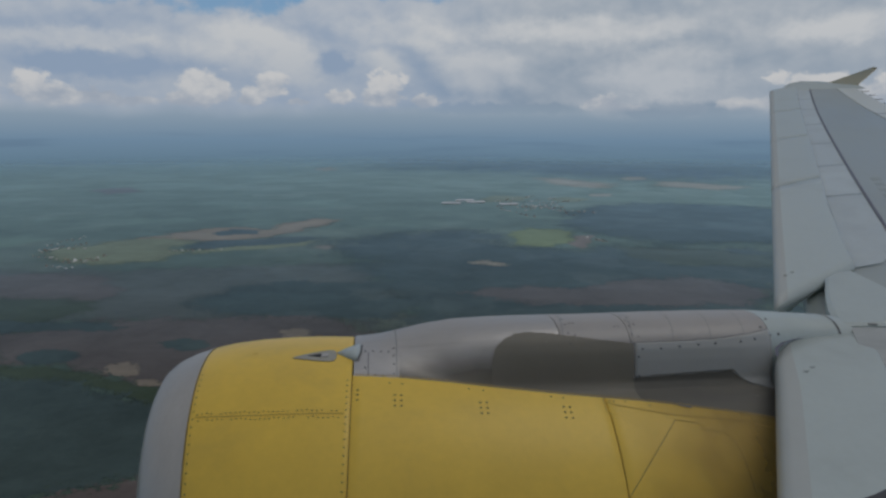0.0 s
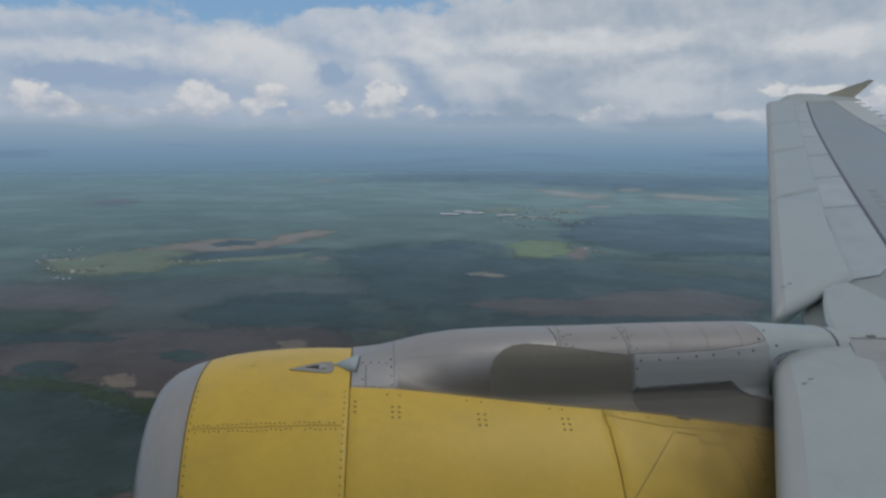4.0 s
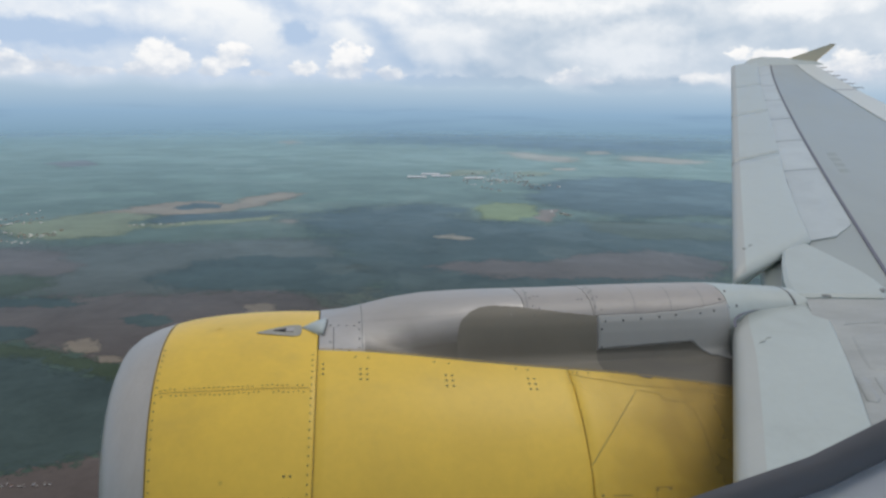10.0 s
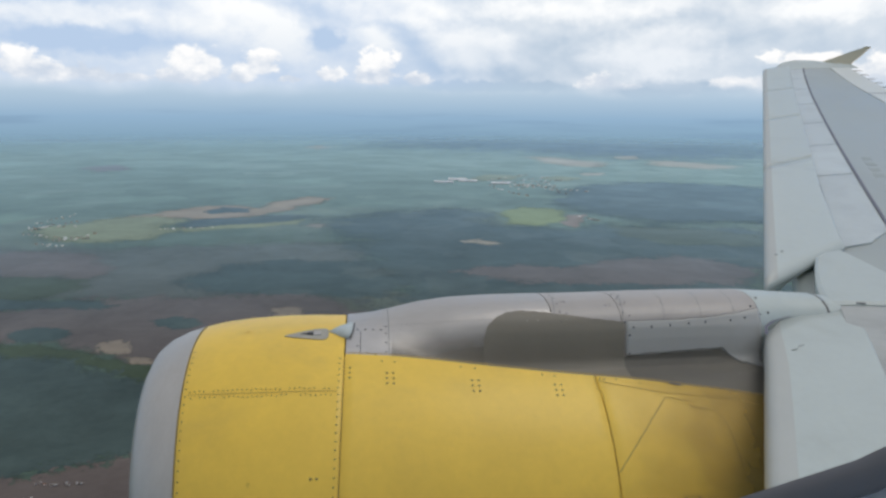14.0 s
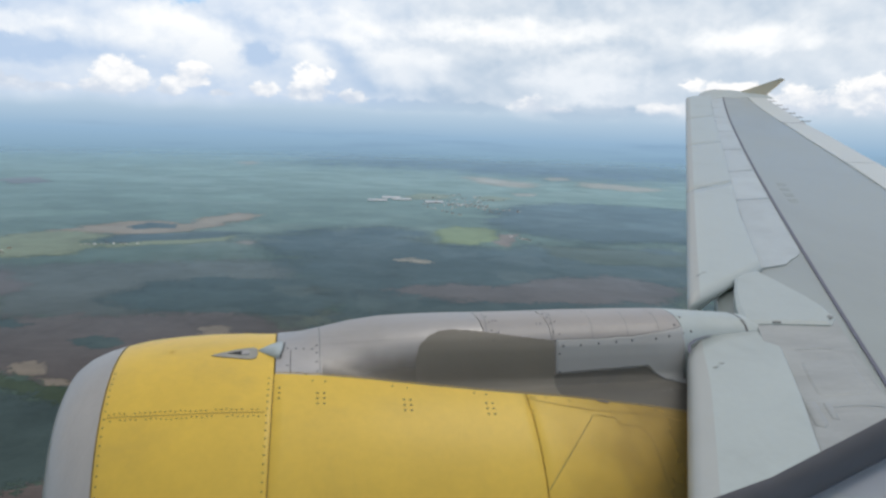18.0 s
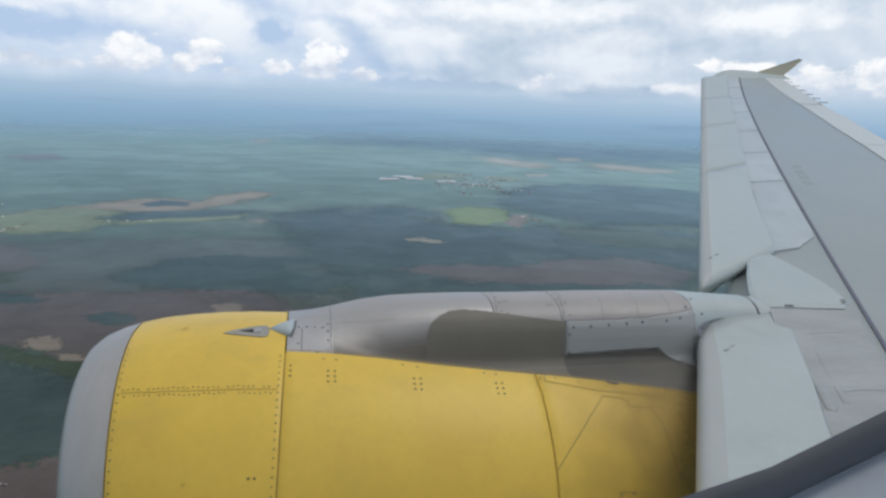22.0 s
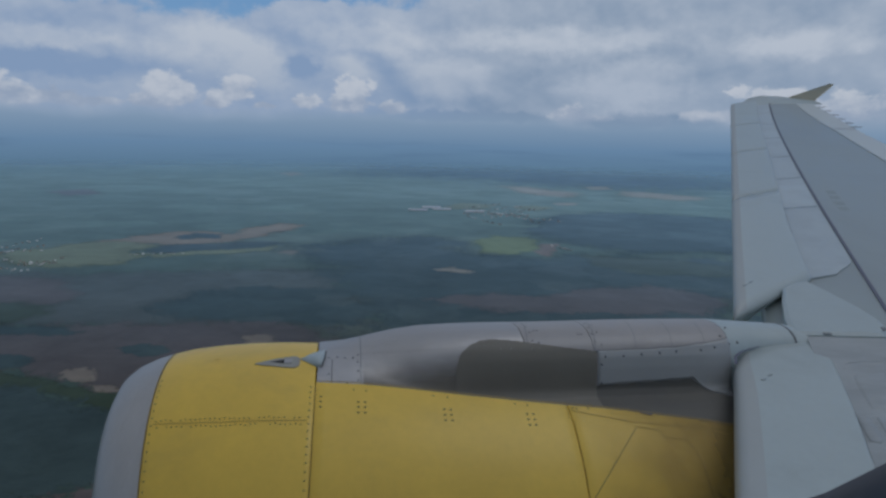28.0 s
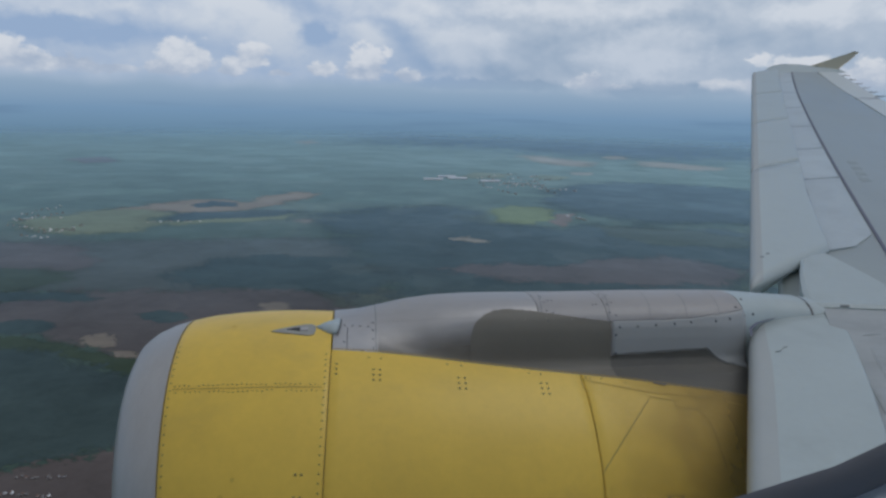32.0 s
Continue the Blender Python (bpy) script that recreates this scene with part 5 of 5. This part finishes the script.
field("ploughed_field", [(-37.12, -24.22), (-33.21, -24.79), (-29.25, -24.78), (-24.61, -24.71), (-20.49, -24.61), (-20.91, -31.07), (-37.49, -27.27)], PLOUGH, "brownish field beyond the dark wood")
field("crop_field", [(-30.91, -8.44), (-29.60, -8.15), (-27.51, -8.08), (-24.38, -7.73), (-22.21, -7.66), (-20.37, -8.15), (-22.27, -8.65), (-20.56, -8.81), (-23.32, -9.41), (-26.17, -9.48), (-29.00, -9.24)], YOUNG, "long pale green crop field")
field("stubble_field", [(-24.38, -7.77), (-22.20, -7.50), (-19.52, -7.22), (-16.69, -7.22), (-15.04, -7.47), (-13.34, -6.95), (-11.41, -6.63), (-9.60, -6.82), (-10.56, -7.20), (-13.28, -7.68), (-15.48, -8.06), (-19.57, -8.18), (-22.22, -7.79)], STUBBLE, "long pale stubble field between dark woods")
field("wood", [(-19.22, -7.61), (-17.67, -7.32), (-15.62, -7.50), (-15.88, -7.75), (-18.67, -7.80)], DARKWOOD, "small dark wood inside the stubble field", "wood")
field("wood", [(-21.17, -8.53), (-19.37, -8.15), (-15.90, -8.14), (-12.31, -8.05), (-9.93, -8.17), (-13.39, -8.63), (-19.60, -8.81)], DARKWOOD, "narrow dark wood below the stubble field", "wood")
field("crop_field", [(-20.80, -8.88), (-18.80, -8.72), (-14.66, -8.60), (-11.67, -8.41), (-12.54, -8.74), (-17.58, -8.93), (-20.42, -9.15)], YOUNG, "narrow pale green strip beside a wood")
field("sand_pit", [(-11.60, -8.84), (-10.82, -8.73), (-10.08, -8.91), (-10.83, -9.12)], SAND, "small bare patch among woods", "sand", feather=0.3)
field("crop_field", [(3.68, -7.94), (5.40, -7.42), (7.74, -7.45), (8.98, -7.72), (8.57, -8.52), (6.55, -8.85), (4.32, -8.77)], BRIGHT, "sunlit bright green field among dark woods")
field("stubble_field", [(8.99, -7.93), (10.29, -7.85), (10.15, -8.46), (9.64, -8.92), (8.67, -8.69)], REDPLOT, "reddish-brown plot beside the green field")
field("stubble_field", [(5.86, -3.55), (7.68, -3.52), (11.65, -3.86), (11.16, -4.17), (9.44, -4.17), (7.27, -3.96)], DRYGRASS, "far pale field strip", feather=0.25)
field("stubble_field", [(14.82, -3.60), (17.76, -3.68), (21.24, -3.85), (19.39, -4.12), (15.34, -4.01)], DRYGRASS, "far pale field strip", feather=0.25)
field("crop_field", [(1.35, -5.20), (2.90, -4.91), (5.33, -5.00), (4.90, -5.27), (2.02, -5.41)], YOUNG, "far pale green strip behind the town")
field("crop_field", [(6.43, -5.16), (8.17, -4.94), (9.91, -5.07), (8.84, -5.32)], YOUNG, "far pale green strip behind the town")
field("stubble_field", [(9.98, -4.68), (11.69, -4.63), (11.61, -4.81), (10.07, -4.85)], DRYGRASS, "far pale field strip", feather=0.25)
field("stubble_field", [(-11.27, -2.84), (-10.33, -2.75), (-9.57, -2.88), (-10.68, -3.05)], DRYGRASS, "far pale field strip", feather=0.25)
field("stubble_field", [(12.39, -3.37), (13.81, -3.29), (14.15, -3.49), (12.74, -3.57)], DRYGRASS, "far pale field strip", feather=0.25)
field("ploughed_field", [(-27.56, -4.19), (-24.69, -4.02), (-23.78, -4.36), (-26.17, -4.50)], PLOUGH, "far brownish field")
field("stubble_field", [(0.4, -10.15), (2.2, -10.02), (4.00, -10.28), (2.84, -10.42)], DRYGRASS, "thin pale clearing in the woods", feather=0.5)


# houses with gabled roofs
def house_mats():
    roofs = [material("roof_tile", c, 0.7, spread=0.2, grain=0.6, vary=0.4) for c in ((0.30, 0.17, 0.12), (0.20, 0.17, 0.15), (0.86, 0.85, 0.83))]
    wall = material("render_wall", (0.78, 0.75, 0.70), 0.8, spread=0.12, grain=0.5, vary=0.3)
    return roofs, wall


ROOFS, RENDER_WALL = house_mats()
WHITE_METAL = material("white_sheet_roof", (0.90, 0.90, 0.90), 0.25, coat=0.6, spread=0.06, grain=0.2)


def house(w, d, h, rise, roof_mat, name="house", label="", category="house", wall_mat=None):
    ob = thing(name, label, category)
    a, b, e = w / 2, d / 2, 0.3
    verts = [(-a, -b, 0), (a, -b, 0), (a, b, 0), (-a, b, 0), (-a, -b, h), (a, -b, h), (a, b, h), (-a, b, h), (-a, 0, h + rise * 0.96), (a, 0, h + rise * 0.96)]
    mesh_object("wall", verts, [(0, 1, 5, 4), (1, 2, 6, 9, 5), (2, 3, 7, 6), (3, 0, 4, 8, 7)], wall_mat or RENDER_WALL, ob, smooth=False)
    t = 0.2
    verts = [(-a - e, -b - e, h - 0.3), (a + e, -b - e, h - 0.3), (a + e, 0, h + rise), (-a - e, 0, h + rise), (a + e, b + e, h - 0.3), (-a - e, b + e, h - 0.3)]
    verts += [(x, y, z + t) for x, y, z in verts]
    faces = [(6, 7, 8, 9), (9, 8, 10, 11), (0, 1, 2, 3), (3, 2, 4, 5), (0, 1, 7, 6), (4, 5, 11, 10), (1, 2, 8, 7), (2, 4, 10, 8), (0, 3, 9, 6), (3, 5, 11, 9)]
    mesh_object("roof", verts, faces, roof_mat, ob, smooth=False)
    return ob


models = [house(2.2, 1.8, 0.9, 0.7, ROOFS[0], label="small house with reddish tiled roof"), house(2.8, 1.8, 0.9, 0.6, ROOFS[1], label="small house with brown roof"), house(2.6, 2.0, 1.0, 0.55, ROOFS[2], label="small house with pale roof")]
first = {}


def village(az0, az1, el0, el1, count, group, seed, size=1.0, pale=True):
    r = random.Random(seed)
    for i in range(count):
        # houses stand in rows along crooked lanes
        if i % 9 == 0:
            ax, ex, slope = r.uniform(az0, az1), r.uniform(el0, el1), r.uniform(-0.25, 0.25)
        step = (i % 9) * r.uniform(0.45, 0.62) * (az1 - az0) / 9
        az, el = ax + step, ex + slope * step + r.choice((-0.5, 0.5)) * 0.05 * (el1 - el0)
        k = r.choice((0, 0, 1, 2, 2, 2) if pale else (0, 0, 1, 1, 1, 2))
        m = Matrix.Translation(land_point(az, el, 0.5)) @ Matrix.Rotation(r.uniform(0, 3.1), 4, "Z") @ Matrix.Scale(size, 4)
        if k not in first:
            first[k] = True
            models[k].matrix_world = m
            tagged(models[k], group=group)
        else:
            tagged(copy_thing(models[k], m), group=group)


village(-33.8, -28.6, -9.5, -7.9, 60, "houses of the village by the crop field", 5, 0.88)
village(-28.8, -20.5, -9.15, -8.75, 14, "houses of the village by the crop field", 6, 0.8)
village(-41.4, -37.2, -15.2, -12.0, 40, "houses of a village among meadows", 7, 0.6, False)
village(2.6, 8.4, -6.1, -5.4, 110, "houses of the far town", 8, 1.25)
village(9.8, 11.4, -8.3, -8.0, 10, "houses of the hamlet by the green field", 9, 1.1)
village(-36.5, -30.6, -27.5, -25.0, 45, "houses of the near town", 3, 0.42, False)
shed = house(40, 13, 2.6, 0.8, WHITE_METAL, "warehouse", "long low warehouse with white roof", "warehouse", WHITE_METAL)
spots = [(-0.75, -5.58, 75), (0.3, -5.36, 80), (1.15, -5.48, 74), (3.7, -5.62, 85)]
for i, (az, el, turn) in enumerate(spots):
    m = Matrix.Translation(land_point(az, el, 0.5)) @ Matrix.Rotation(radians(turn - 75), 4, "Z")
    if i == 0:
        shed.matrix_world = m
        tagged(shed, group="white warehouses of the far town")
    else:
        copy_thing(shed, m)
